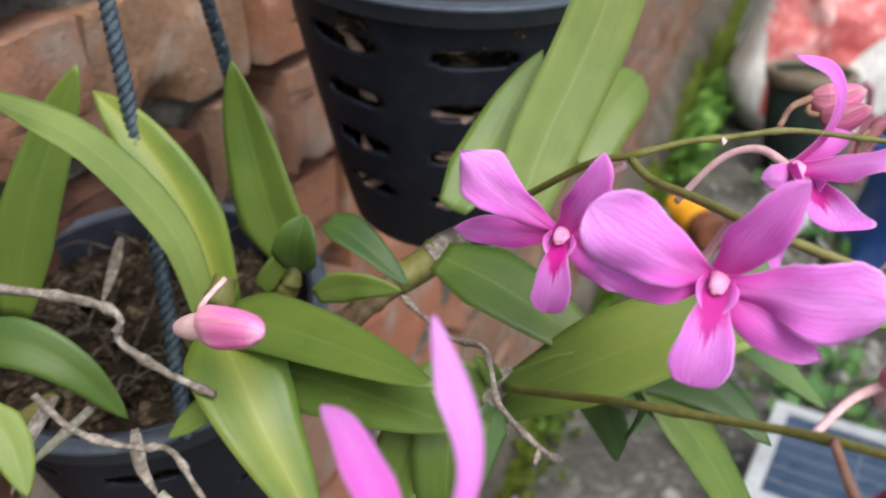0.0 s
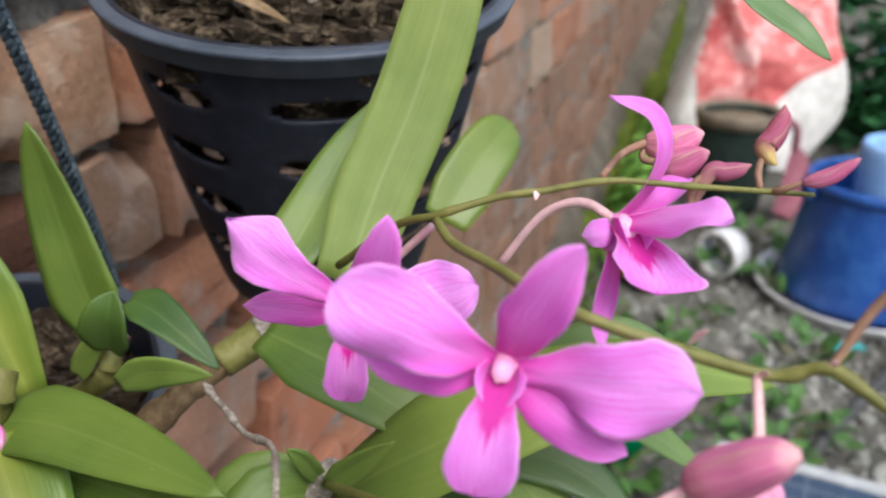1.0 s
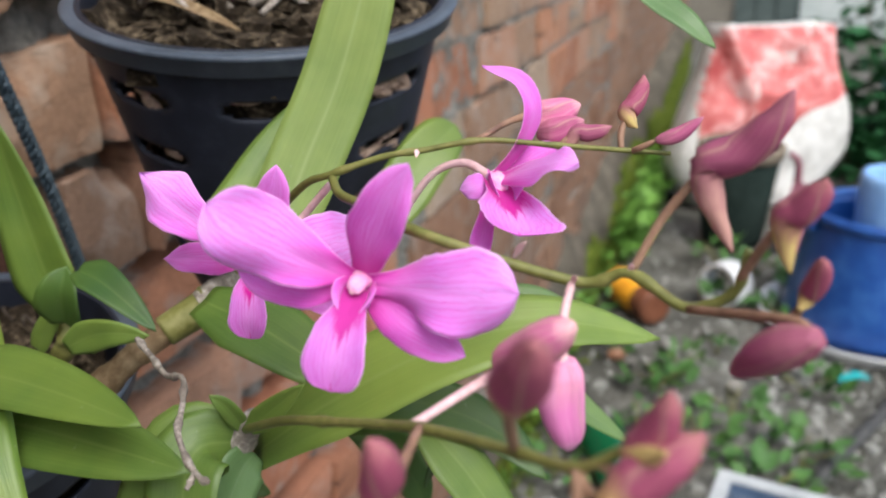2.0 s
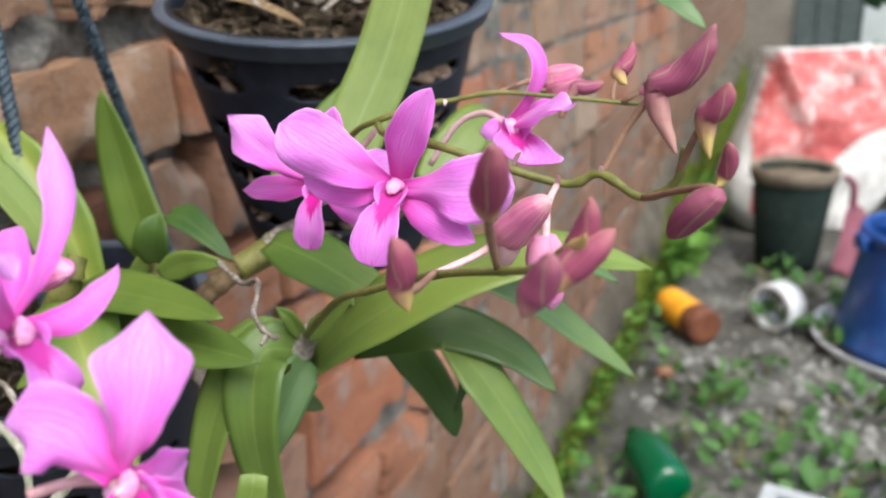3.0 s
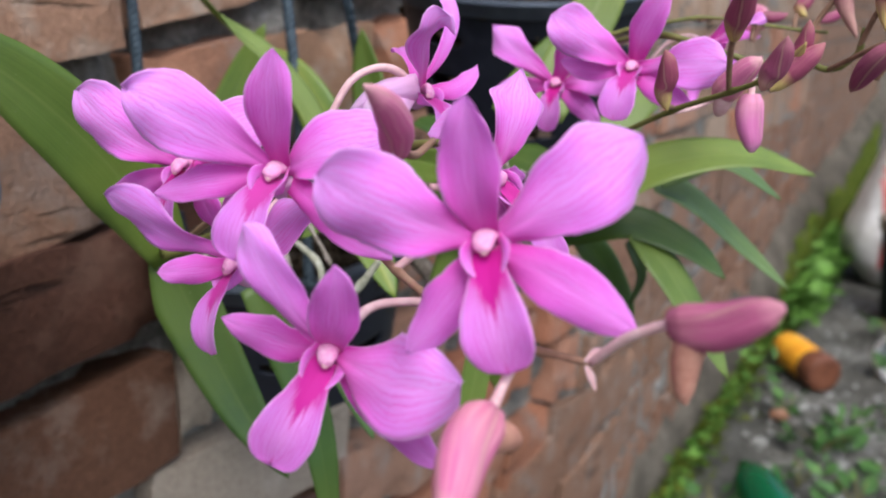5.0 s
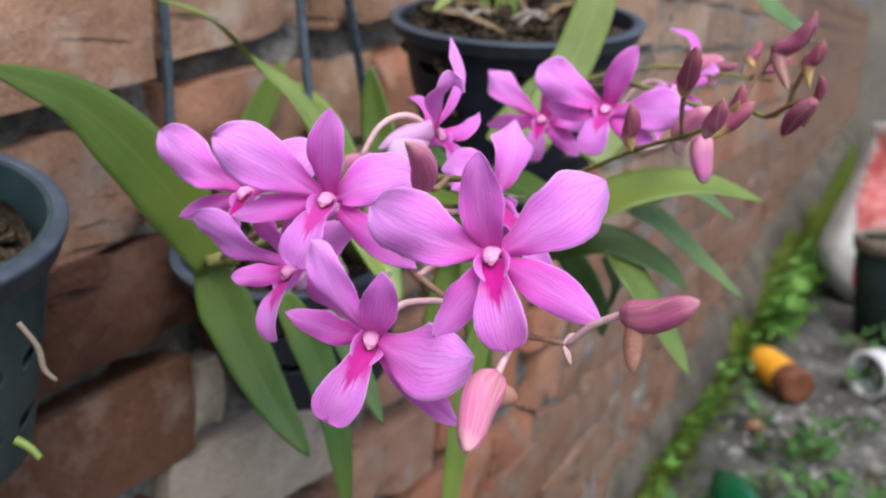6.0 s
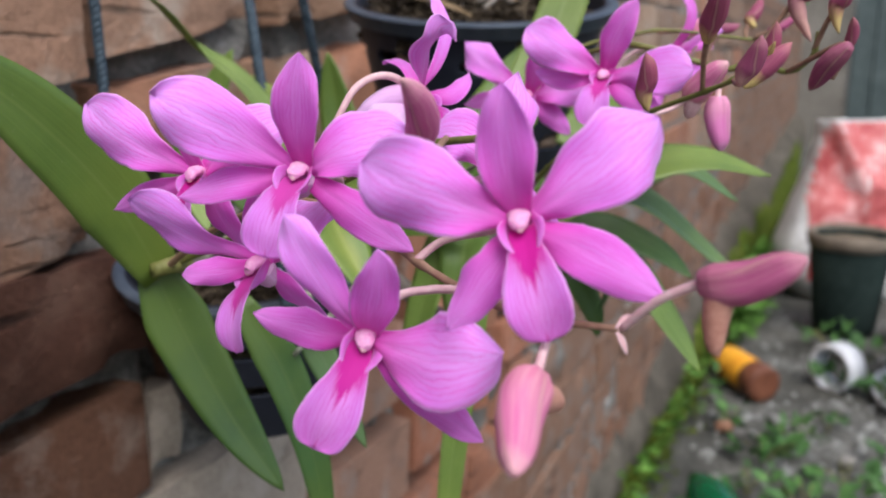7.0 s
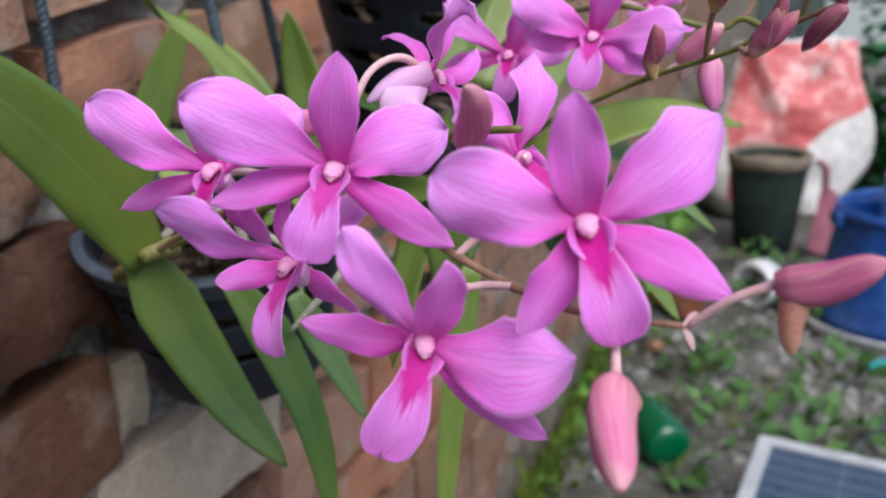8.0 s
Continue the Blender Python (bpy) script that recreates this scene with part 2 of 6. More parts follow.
mortar_mat = surface("old_cement_mortar", (0.055, 0.055, 0.045), (0.215, 0.205, 0.18), (0.46, 0.435, 0.385), 20, 0.95, 1.0, 0.012, 7, 0.1)
plaster_mat = surface("damp_stained_plaster", (0.024, 0.021, 0.015), (0.086, 0.075, 0.057), (0.20, 0.175, 0.135), 7, 0.9, 0.6, 0.004, 9, 0.15)
moss_mat = surface("yellow_green_moss", (0.018, 0.032, 0.006), (0.075, 0.105, 0.014), (0.19, 0.20, 0.035), 25, 0.95, 1.0, 0.006, 6, 0.05)
weed_mat = surface("weed_leaf_green", (0.02, 0.06, 0.014), (0.055, 0.135, 0.03), (0.12, 0.23, 0.05), 12, 0.6, 0.2, 0.001, 5)
fern_mat = surface("bright_fern_green", (0.04, 0.11, 0.015), (0.11, 0.24, 0.035), (0.20, 0.36, 0.07), 14, 0.6, 0.2, 0.001, 5)
hedge_mat = surface("dark_hedge_green", (0.01, 0.05, 0.02), (0.025, 0.11, 0.035), (0.06, 0.19, 0.06), 4, 0.6, 0.2, 0.001, 5)
earth_mat = surface("dusty_grey_earth", (0.030, 0.030, 0.024), (0.092, 0.090, 0.076), (0.29, 0.285, 0.255), 3.6, 0.95, 1.0, 0.01, 14, 0.1)
stone_mat = surface("pale_gravel", (0.15, 0.155, 0.14), (0.25, 0.25, 0.225), (0.46, 0.46, 0.42), 30, 0.9, 0.5, 0.003, 4, 0.15)
leaf_mat = leaf_material("orchid_leaf_green", (0.086, 0.156, 0.026), (0.202, 0.292, 0.058), (0.26, 0.34, 0.09))
leaf_mid_mat = leaf_material("orchid_leaf_middle_green", (0.062, 0.118, 0.017), (0.146, 0.226, 0.038), (0.21, 0.28, 0.065))
leaf_cool_mat = leaf_material("orchid_leaf_cool_green", (0.070, 0.145, 0.042), (0.150, 0.250, 0.090), (0.20, 0.28, 0.13))
leaf_deep_mat = leaf_material("orchid_leaf_deep_green", (0.025, 0.070, 0.014), (0.060, 0.136, 0.030), (0.13, 0.19, 0.04))
leaf_yellow_mat = leaf_material("orchid_leaf_yellowing", (0.085, 0.165, 0.018), (0.20, 0.29, 0.04), (0.36, 0.40, 0.09), 0.42, (0.40, 0.43, 0.075))
leaf_pale_mat = leaf_material("orchid_leaf_pale", (0.13, 0.20, 0.040), (0.25, 0.33, 0.085), (0.33, 0.40, 0.15))
petal_mat = petal_material("petal_mauve_pink", (0.82, 0.065, 0.53), (0.865, 0.262, 0.845), (0.87, 0.46, 0.94), (0.80, 0.085, 0.60), 0.34, None, 0.40)
sepal_mat = petal_material("sepal_magenta_pink", (0.82, 0.055, 0.51), (0.86, 0.205, 0.77), (0.91, 0.41, 0.92), (0.76, 0.05, 0.54), 0.46, None, 0.25)
lip_mat = petal_material("lip_pink_magenta_throat", (0.62, 0.015, 0.34), (0.80, 0.30, 0.82), (0.80, 0.24, 0.76), (0.72, 0.10, 0.58), 0.4, (0.66, 0.008, 0.34))
pale_mat = petal_material("petal_back_pale_mauve", (0.84, 0.50, 0.72), (0.86, 0.62, 0.83), (0.88, 0.68, 0.89), (0.78, 0.42, 0.70))
cap_mat = surface("anther_cap_cream_pink", (0.74, 0.38, 0.48), (0.82, 0.52, 0.54), (0.88, 0.66, 0.62), 420, 0.5, 0.2, 0.0003)
column_mat = surface("column_white_pink", (0.74, 0.16, 0.46), (0.80, 0.36, 0.58), (0.86, 0.56, 0.70), 330, 0.55, 0.5, 0.0006)
bud_mat = bud_material("bud_maroon", (0.58, 0.47, 0.15), (0.285, 0.060, 0.118), (0.38, 0.14, 0.15))
bud_pink_mat = bud_material("bud_rose_pink", (0.36, 0.10, 0.17), (0.38, 0.080, 0.185), (0.50, 0.215, 0.265))
bud_rose_mat = bud_material("bud_dusty_rose", (0.55, 0.17, 0.26), (0.54, 0.135, 0.28), (0.70, 0.38, 0.40))
bud_wine_mat = bud_material("bud_wine_red", (0.30, 0.085, 0.14), (0.27, 0.050, 0.125), (0.33, 0.12, 0.15))
bud_bloom_mat = bud_material("bud_soft_pink", (0.68, 0.27, 0.40), (0.70, 0.20, 0.45), (0.76, 0.33, 0.55))
bud_bright_mat = bud_material("bud_bright_pink", (0.70, 0.30, 0.40), (0.76, 0.17, 0.42), (0.84, 0.40, 0.60))
spur_mat = surface("bud_spur_yellow_green", (0.40, 0.30, 0.08), (0.58, 0.47, 0.17), (0.68, 0.58, 0.30), 120, 0.5, 0.1, 0.0005)
bud_boot_mat = bud_material("bud_maroon_pale_foot", (0.52, 0.30, 0.24), (0.27, 0.062, 0.125), (0.36, 0.14, 0.17))
spur_brown_mat = surface("bud_spur_brownish_rose", (0.30, 0.12, 0.07), (0.46, 0.22, 0.16), (0.58, 0.34, 0.24), 140, 0.5, 0.1, 0.0005)
stem_mat = surface("flower_stem_olive", (0.08, 0.082, 0.018), (0.148, 0.152, 0.038), (0.25, 0.225, 0.075), 60, 0.5, 0.2, 0.0006)
stem_brown_mat = surface("flower_stem_rosy_brown", (0.15, 0.085, 0.05), (0.26, 0.15, 0.095), (0.38, 0.24, 0.16), 60, 0.55, 0.2, 0.0006)
pedicel_mat = surface("pedicel_pale_pink", (0.52, 0.27, 0.28), (0.67, 0.43, 0.43), (0.79, 0.59, 0.58), 90, 0.5, 0.1, 0.0004)
cane_mat = surface("cane_olive_green", (0.07, 0.068, 0.016), (0.145, 0.145, 0.036), (0.25, 0.235, 0.09), 45, 0.6, 0.3, 0.001)
dry_mat = surface("dry_grey_stalk", (0.09, 0.073, 0.058), (0.22, 0.19, 0.155), (0.52, 0.47, 0.41), 110, 0.9, 0.8, 0.001, 4, 0.1)
tangle_mat = surface("dark_dry_rootlets", (0.020, 0.016, 0.012), (0.055, 0.044, 0.034), (0.17, 0.145, 0.115), 110, 0.9, 0.8, 0.001, 4, 0.1)
root_mat = surface("pale_aerial_root", (0.16, 0.17, 0.10), (0.32, 0.32, 0.24), (0.50, 0.49, 0.41), 130, 0.8, 0.5, 0.0008, 4, 0.15)
bark_mat = surface("coconut_husk_chips", (0.008, 0.006, 0.004), (0.030, 0.022, 0.014), (0.20, 0.155, 0.10), 75, 0.95, 1.0, 0.003, 4, 0.1)
sheath_mat = surface("dry_brown_sheath", (0.06, 0.038, 0.018), (0.17, 0.115, 0.06), (0.32, 0.24, 0.14), 60, 0.8, 0.5, 0.001, 5, 0.2)
husk_mat = surface("pale_husk_fibre", (0.08, 0.052, 0.036), (0.32, 0.225, 0.165), (0.60, 0.47, 0.37), 90, 0.95, 1.0, 0.003, 5, 0.1)
pot_mat = surface("black_plastic_pot", (0.008, 0.010, 0.015), (0.015, 0.018, 0.028), (0.036, 0.040, 0.055), 9, 0.5, 0.15, 0.0008, 12, 0.3)
rim_mat = surface("dusty_blue_grey_plastic_rim", (0.030, 0.040, 0.055), (0.055, 0.070, 0.092), (0.10, 0.12, 0.145), 14, 0.5, 0.2, 0.0006, 10, 0.4)
pot_green_mat = surface("dark_teal_plastic_pot", (0.012, 0.028, 0.030), (0.028, 0.052, 0.055), (0.06, 0.09, 0.085), 11, 0.45, 0.2, 0.0008, 10, 0.4)
rope_mat = surface("dark_blue_nylon_rope", (0.018, 0.028, 0.038), (0.045, 0.068, 0.085), (0.10, 0.135, 0.155), 180, 0.6, 0.4, 0.0005, 4, 0.35)
# faded red; the palest tone paints glare on the creased plastic
red_mat = surface("faded_red_sack_with_glare", (0.42, 0.06, 0.06), (0.55, 0.14, 0.13), (0.76, 0.46, 0.43), 4.0, 0.5, 1.0, 0.03, 4, 0.4, 0.0, 0.36, 0.64)
white_mat = surface("dirty_white_woven_sack", (0.34, 0.33, 0.30), (0.60, 0.59, 0.55), (0.80, 0.79, 0.76), 4.5, 0.6, 0.6, 0.02, 5, 0.3)
planter_mat = surface("dark_green_planter_plastic", (0.008, 0.014, 0.012), (0.016, 0.026, 0.022), (0.034, 0.05, 0.042), 7, 0.85, 0.2, 0.002, 8, 0.1)
soil_mat = surface("dry_brown_soil", (0.06, 0.045, 0.03), (0.16, 0.125, 0.085), (0.30, 0.25, 0.18), 14, 0.95, 1.0, 0.01, 6, 0.1)
tan_rim_mat = surface("weathered_tan_rim", (0.09, 0.072, 0.05), (0.18, 0.145, 0.105), (0.29, 0.24, 0.175), 14, 0.8, 0.4, 0.003)
blue_mat = surface("blue_plastic", (0.008, 0.035, 0.16), (0.015, 0.075, 0.30), (0.05, 0.16, 0.45), 3.5, 0.4, 0.15, 0.003, 6, 0.5)
sky_blue_mat = surface("light_blue_plastic", (0.16, 0.33, 0.62), (0.26, 0.47, 0.78), (0.38, 0.58, 0.85), 5, 0.4, 0.1, 0.002, 6, 0.5)
pvc_mat = surface("white_plastic_pipe", (0.42, 0.43, 0.43), (0.62, 0.63, 0.63), (0.80, 0.80, 0.79), 14, 0.45, 0.1, 0.001, 6, 0.4)
orange_mat = surface("orange_yellow_plastic", (0.62, 0.20, 0.015), (0.80, 0.36, 0.02), (0.86, 0.48, 0.05), 12, 0.4, 0.1, 0.001, 5, 0.5)
rust_mat = surface("brown_bottle_end", (0.06, 0.022, 0.012), (0.15, 0.055, 0.028), (0.24, 0.10, 0.05), 18, 0.5, 0.2, 0.002)
pink_mat = surface("dusty_pink_plastic", (0.17, 0.05, 0.07), (0.28, 0.10, 0.13), (0.40, 0.18, 0.21), 9, 0.5, 0.2, 0.002)
teal_mat = surface("teal_plastic_scrap", (0.01, 0.20, 0.22), (0.02, 0.33, 0.34), (0.06, 0.42, 0.42), 9, 0.5, 0.2, 0.002)
panel_mat = surface("solar_cell_dark_blue", (0.018, 0.032, 0.06), (0.032, 0.055, 0.095), (0.06, 0.09, 0.14), 6, 0.3, 0.05, 0.0005, 6, 0.5)
frame_mat = surface("grey_white_frame", (0.26, 0.28, 0.28), (0.38, 0.40, 0.40), (0.52, 0.54, 0.54), 14, 0.5, 0.1, 0.001, 6, 0.4)
metal_mat = surface("grey_metal_line", (0.14, 0.16, 0.18), (0.2, 0.22, 0.25), (0.3, 0.32, 0.35), 14, 0.45, 0.1, 0.001, 6, 0.5)
dark_rod_mat = surface("dark_weathered_pole", (0.03, 0.03, 0.03), (0.06, 0.06, 0.058), (0.11, 0.11, 0.10), 12, 0.7, 0.4, 0.002)
shed_mat = surface("dark_green_grey_sheet", (0.035, 0.05, 0.047), (0.06, 0.08, 0.075), (0.10, 0.125, 0.115), 2.0, 0.7, 0.2, 0.004, 8)
corner_mat = surface("grey_brown_corner_render", (0.09, 0.082, 0.066), (0.17, 0.155, 0.125), (0.27, 0.25, 0.21), 2.5, 0.85, 0.3, 0.004, 10)
pale_wall_mat = surface("pale_grey_wall_paint", (0.26, 0.29, 0.28), (0.38, 0.42, 0.40), (0.5, 0.53, 0.51), 1.5, 0.85, 0.3, 0.004, 10)
teal_post_mat = surface("teal_painted_post", (0.02, 0.19, 0.18), (0.035, 0.27, 0.25), (0.08, 0.35, 0.32), 6, 0.6, 0.2, 0.002)
glass_mat, gnt, gb, _ = nodes_of("green_bottle_glass")
gb.inputs["Base Color"].default_value = (0.0, 0.10, 0.035, 1)
gb.inputs["Roughness"].default_value, gb.inputs["Transmission Weight"].default_value = 0.10, 0.12
gb.inputs["Specular IOR Level"].default_value = 0.6


# ---- mesh helpers ----
def V(*a):
    return Vector(a)


BASE = {}


def placed(ob, parent):
    """Hangs ob under parent, keeping its mesh in world places."""
    ob.parent = parent
    ob.matrix_parent_inverse = BASE.get(parent, Matrix()).inverted()


def part(name, bm, material, parent=None, label="", smooth=True):
    """Links a bmesh as one mesh object, under a thing or a part."""
    me = bpy.data.meshes.new(name)
    bm.to_mesh(me)
    bm.free()
    if smooth:
        me.shade_smooth()
    me.materials.append(material)
    ob = new(name, me)
    if parent is not None:
        placed(ob, parent)
    if label:
        ob["label"] = label
    return ob


def thing(name, label, category, group="", kind="", at=None):
    ob = tagged(new(name), label, category, group, kind)
    if at is not None:
        ob.location = at
        BASE[ob] = Matrix.Translation(at)
    return ob


def spline(pts, n):
    """n + 1 points on a smooth line through the control points."""
    p = [Vector(q) for q in pts]
    p = [2 * p[0] - p[1], *p, 2 * p[-1] - p[-2]]
    out = []
    for i in range(n + 1):
        s = i / n * (len(p) - 3)
        k = min(int(s), len(p) - 4)
        f = s - k
        a, b, c, d = p[k:k + 4]
        out.append(0.5 * (2 * b + (c - a) * f + (2 * a - 5 * b + 4 * c - d) * f * f + (3 * b - 3 * c + d - a) * f ** 3))
    return out


def leaf_shape(s):
    return min(1.0, 0.5 + 1.9 * s) * max(0.0, 1 - s ** 2.6) ** 0.75


def strap_shape(s):
    return min(1.0, 0.75 + 1.2 * s) * max(0.0, 1 - s ** 6) ** 0.6


def petal_shape(s):
    if s < 0.66:
        f = s / 0.66
        return 0.24 + 0.76 * (f * f * (3 - 2 * f)) ** 0.9
    return max(0.0, 1 - ((s - 0.66) / 0.34) ** 2.2) ** 0.62


def sepal_shape(s):
    f = min(1.0, s / 0.55)
    return (0.42 + 0.58 * f * f * (3 - 2 * f)) * max(0.0, 1 - s ** 3.4) ** 0.85


def fan_shape(s):
    """Narrow foot, widening to an angular shoulder, then a blunt point."""
    return 0.2 + 0.8 * (s / 0.7) ** 1.2 if s < 0.7 else max(0.0, 1 - ((s - 0.7) / 0.3) ** 1.25)


def pointed_shape(s):
    """Broad in the middle, drawn out to a point."""
    f = min(1.0, s / 0.58)
    return (0.22 + 0.78 * (f * f * (3 - 2 * f)) ** 0.8) if s < 0.58 else max(0.0, 1 - ((s - 0.58) / 0.42) ** 1.55)


def lip_shape(s):
    f = min(1.0, s / 0.68)
    return (0.42 + 0.58 * f * f * (3 - 2 * f)) if s < 0.68 else max(0.0, 1 - ((s - 0.68) / 0.32) ** 2.2) ** 0.5


def blade(pts, width, up, shape, fold=0.0, cup=0.0, wave=0.0, thick=0.0006, n=18, m=8, twist=0.0, seed=0, ragged=0.0):
    """A leaf or petal: a thin closed sheet round a curved midline. u runs along, v across."""
    line = spline(pts, n)
    bm = bmesh.new()
    layer = bm.loops.layers.uv.new("UVMap")
    up = Vector(up)
    rows, uvs = [], {}
    for i, p in enumerate(line):
        s = i / n
        tan = (line[min(i + 1, n)] - line[max(i - 1, 0)]).normalized()
        side = tan.cross(up).normalized()
        if twist:
            side = Matrix.Rotation(radians(twist * s), 3, tan) @ side
        nrm = side.cross(tan).normalized()
        w = max(width * shape(s), width * 0.012)
        top, low = [], []
        for j in range(m + 1):
            v = 2 * j / m - 1
            half = 0.5 * w * (1 + ragged * noise.noise((s * 5.5, seed * 3.3 + (5 if v > 0 else 0), 0.7)) + ragged * 0.35 * noise.noise((s * 19, seed * 5.1 + (9 if v > 0 else 0), 2.7)))
            lift = fold * abs(v) * w * 0.5 + cup * v * v * w * 0.5
            lift += wave * width * v * abs(v) * math.sin(9 * s + seed * 1.7 + 2.0 * v) + 0.35 * wave * width * math.sin(15 * s + seed) * abs(v)
            lift -= ragged * 0.09 * width * math.exp(-(v / 0.14) ** 2)
            q = p + side * (v * half) + nrm * lift
            edge = 0.15 + 0.85 * (1 - abs(v) ** 4)
            for keep, sign in ((top, 1), (low, -1)):
                vert = bm.verts.new(q + nrm * (sign * thick * 0.5 * edge))
                uvs[vert] = (s, j / m)
                keep.append(vert)
        rows.append((top, low))
    faces = []
    for i in range(n):
        (t0, l0), (t1, l1) = rows[i], rows[i + 1]
        for j in range(m):
            faces.append(bm.faces.new((t0[j], t0[j + 1], t1[j + 1], t1[j])))
            faces.append(bm.faces.new((l0[j], l1[j], l1[j + 1], l0[j + 1])))
        faces.append(bm.faces.new((t0[0], t1[0], l1[0], l0[0])))
        faces.append(bm.faces.new((t0[m], l0[m], l1[m], t1[m])))
    for r in (rows[0], rows[n]):
        for j in range(m):
            faces.append(bm.faces.new((r[0][j], r[1][j], r[1][j + 1], r[0][j + 1])))
    for f in faces:
        for lp in f.loops:
            lp[layer].uv = uvs[lp.vert]
    bmesh.ops.recalc_face_normals(bm, faces=bm.faces)
    return bm


def tube(pts, radii, n=24, sides=10, knots=(), knot=0.35, bm=None):
    """A round stalk through the control points; radii at even steps; knots: places along it that swell."""
    bm = bm or bmesh.new()
    layer = bm.loops.layers.uv.verify()
    line = spline(pts, n)
    radii = radii if isinstance(radii, (list, tuple)) else [radii]
    ref = Vector((0.3, 0.2, 1)).normalized()
    rings, uvs = [], {}
    for i, p in enumerate(line):
        s = i / n
        tan = (line[min(i + 1, n)] - line[max(i - 1, 0)]).normalized()
        a = tan.cross(ref)
        a = (a if a.length > 1e-3 else tan.orthogonal()).normalized()
        b = tan.cross(a).normalized()
        k = s * (len(radii) - 1)
        k0 = min(int(k), len(radii) - 1)
        r = radii[k0] + (radii[min(k0 + 1, len(radii) - 1)] - radii[k0]) * (k - k0)
        r *= 1 + sum(knot * math.exp(-((s - q) * n / 0.9) ** 2) for q in knots)
        ring = []
        for j in range(sides):
            t = 2 * math.pi * j / sides
            vert = bm.verts.new(p + (a * math.cos(t) + b * math.sin(t)) * max(r, 1e-5))
            uvs[vert] = (s, j / sides)
            ring.append(vert)
        rings.append(ring)
    faces = []
    for r0, r1 in zip(rings, rings[1:]):
        for j in range(sides):
            faces.append(bm.faces.new((r0[j], r0[(j + 1) % sides], r1[(j + 1) % sides], r1[j])))
    faces += [bm.faces.new(rings[0][::-1]), bm.faces.new(rings[-1])]
    for f in faces:
        for lp in f.loops:
            lp[layer].uv = uvs[lp.vert]
    bmesh.ops.recalc_face_normals(bm, faces=faces)
    return bm


def lathe(profile, sides=40, centre=(0, 0, 0), closed=False):
    """Turns a profile of (radius, height) round the z axis."""
    bm = bmesh.new()
    rings = []
    for r, z in profile:
        rings.append([bm.verts.new((centre[0] + r * math.cos(2 * math.pi * j / sides), centre[1] + r * math.sin(2 * math.pi * j / sides), centre[2] + z)) for j in range(sides)])
    pairs = list(zip(rings, rings[1:])) + ([(rings[-1], rings[0])] if closed else [])
    for a, b in pairs:
        for j in range(sides):
            bm.faces.new((a[j], a[(j + 1) % sides], b[(j + 1) % sides], b[j]))
    if not closed:
        bm.faces.new(rings[0][::-1])
        bm.faces.new(rings[-1])
    bmesh.ops.recalc_face_normals(bm, faces=bm.faces)
    return bm


def rough_box(sx, sy, sz, nx=6, ny=1, nz=3, worn=0.004, seed=0, bevel=0.006):
    """A block with worn edges and uneven faces, centred on its own origin."""
    bm = bmesh.new()
    bmesh.ops.create_cube(bm, size=1.0)
    for axis, cuts in ((0, nx), (1, ny), (2, nz)):
        if cuts > 1:
            for c in range(1, cuts):
                co, no = [0, 0, 0], [0, 0, 0]
                co[axis], no[axis] = c / cuts - 0.5, 1
                bmesh.ops.bisect_plane(bm, geom=bm.verts[:] + bm.edges[:] + bm.faces[:], plane_co=co, plane_no=no)
    half = Vector((sx, sy, sz)) * 0.5
    for v in bm.verts:
        p = Vector((v.co.x * sx, v.co.y * sy, v.co.z * sz))
        near = [abs(abs(p[a]) - half[a]) < 1e-6 for a in range(3)]
        q = p.copy()
        if sum(near) >= 2:
            for a in range(3):
                if near[a]:
                    q[a] -= math.copysign(bevel * (0.7 if sum(near) == 2 else 0.9), p[a])
        d = noise.noise_vector(p * 28 + Vector((seed * 7.3, seed * 3.1, 0)))
        e = noise.noise_vector(p * 9 + Vector((seed * 3.7, 1.0, seed * 5.1)))
        v.co = q + Vector(d) * worn + Vector((e[0] * 1.6, e[1] * 0.6, e[2] * 1.6)) * worn
    return bm


# ---- setting: ground and brick wall ----
WALL = math.radians(16.0)
WU, WN = V(math.sin(WALL), math.cos(WALL), 0), V(math.cos(WALL), -math.sin(WALL), 0)
W0 = V(-0.27, 0, 0)
WTURN = 90 - 16.0


def on_wall(u, z, out=0.0):
    return W0 + WU * u + WN * out + V(0, 0, z)


def graded(a, b, lo, hi, n, far):
    """Even steps from lo to hi, then ever wider ones out to a and b."""
    mid = [lo + (hi - lo) * i / n for i in range(n + 1)]
    left = [lo - (lo - a) * (k / far) ** 3 for k in range(far, 0, -1)]
    right = [hi + (b - hi) * (k / far) ** 3 for k in range(1, far + 1)]
    return left + mid + right


def ground_height(x, y):
    h = 0.018 * noise.noise((x * 2.3, y * 2.3, 0.5)) + 0.010 * noise.noise((x * 9, y * 9, 2.5)) + 0.005 * noise.noise((x * 31, y * 31, 4.5))
    return h - 0.012


def build_ground():
    xs, ys = graded(-40, 60, -0.2, 2.4, 110, 14), graded(-40, 80, 0.9, 4.6, 130, 14)
    bm = bmesh.new()
    grid = [[bm.verts.new((x, y, ground_height(x, y) if -1 < x < 4 and 0 < y < 6 else -0.012)) for x in xs] for y in ys]
    for r0, r1 in zip(grid, grid[1:]):
        for i in range(len(xs) - 1):
            bm.faces.new((r0[i], r0[i + 1], r1[i + 1], r1[i]))
    return tagged(part("ground", bm, earth_mat), "dusty grey-brown earth with cement crumbs and litter", "ground", kind="structure")


ground = build_ground()


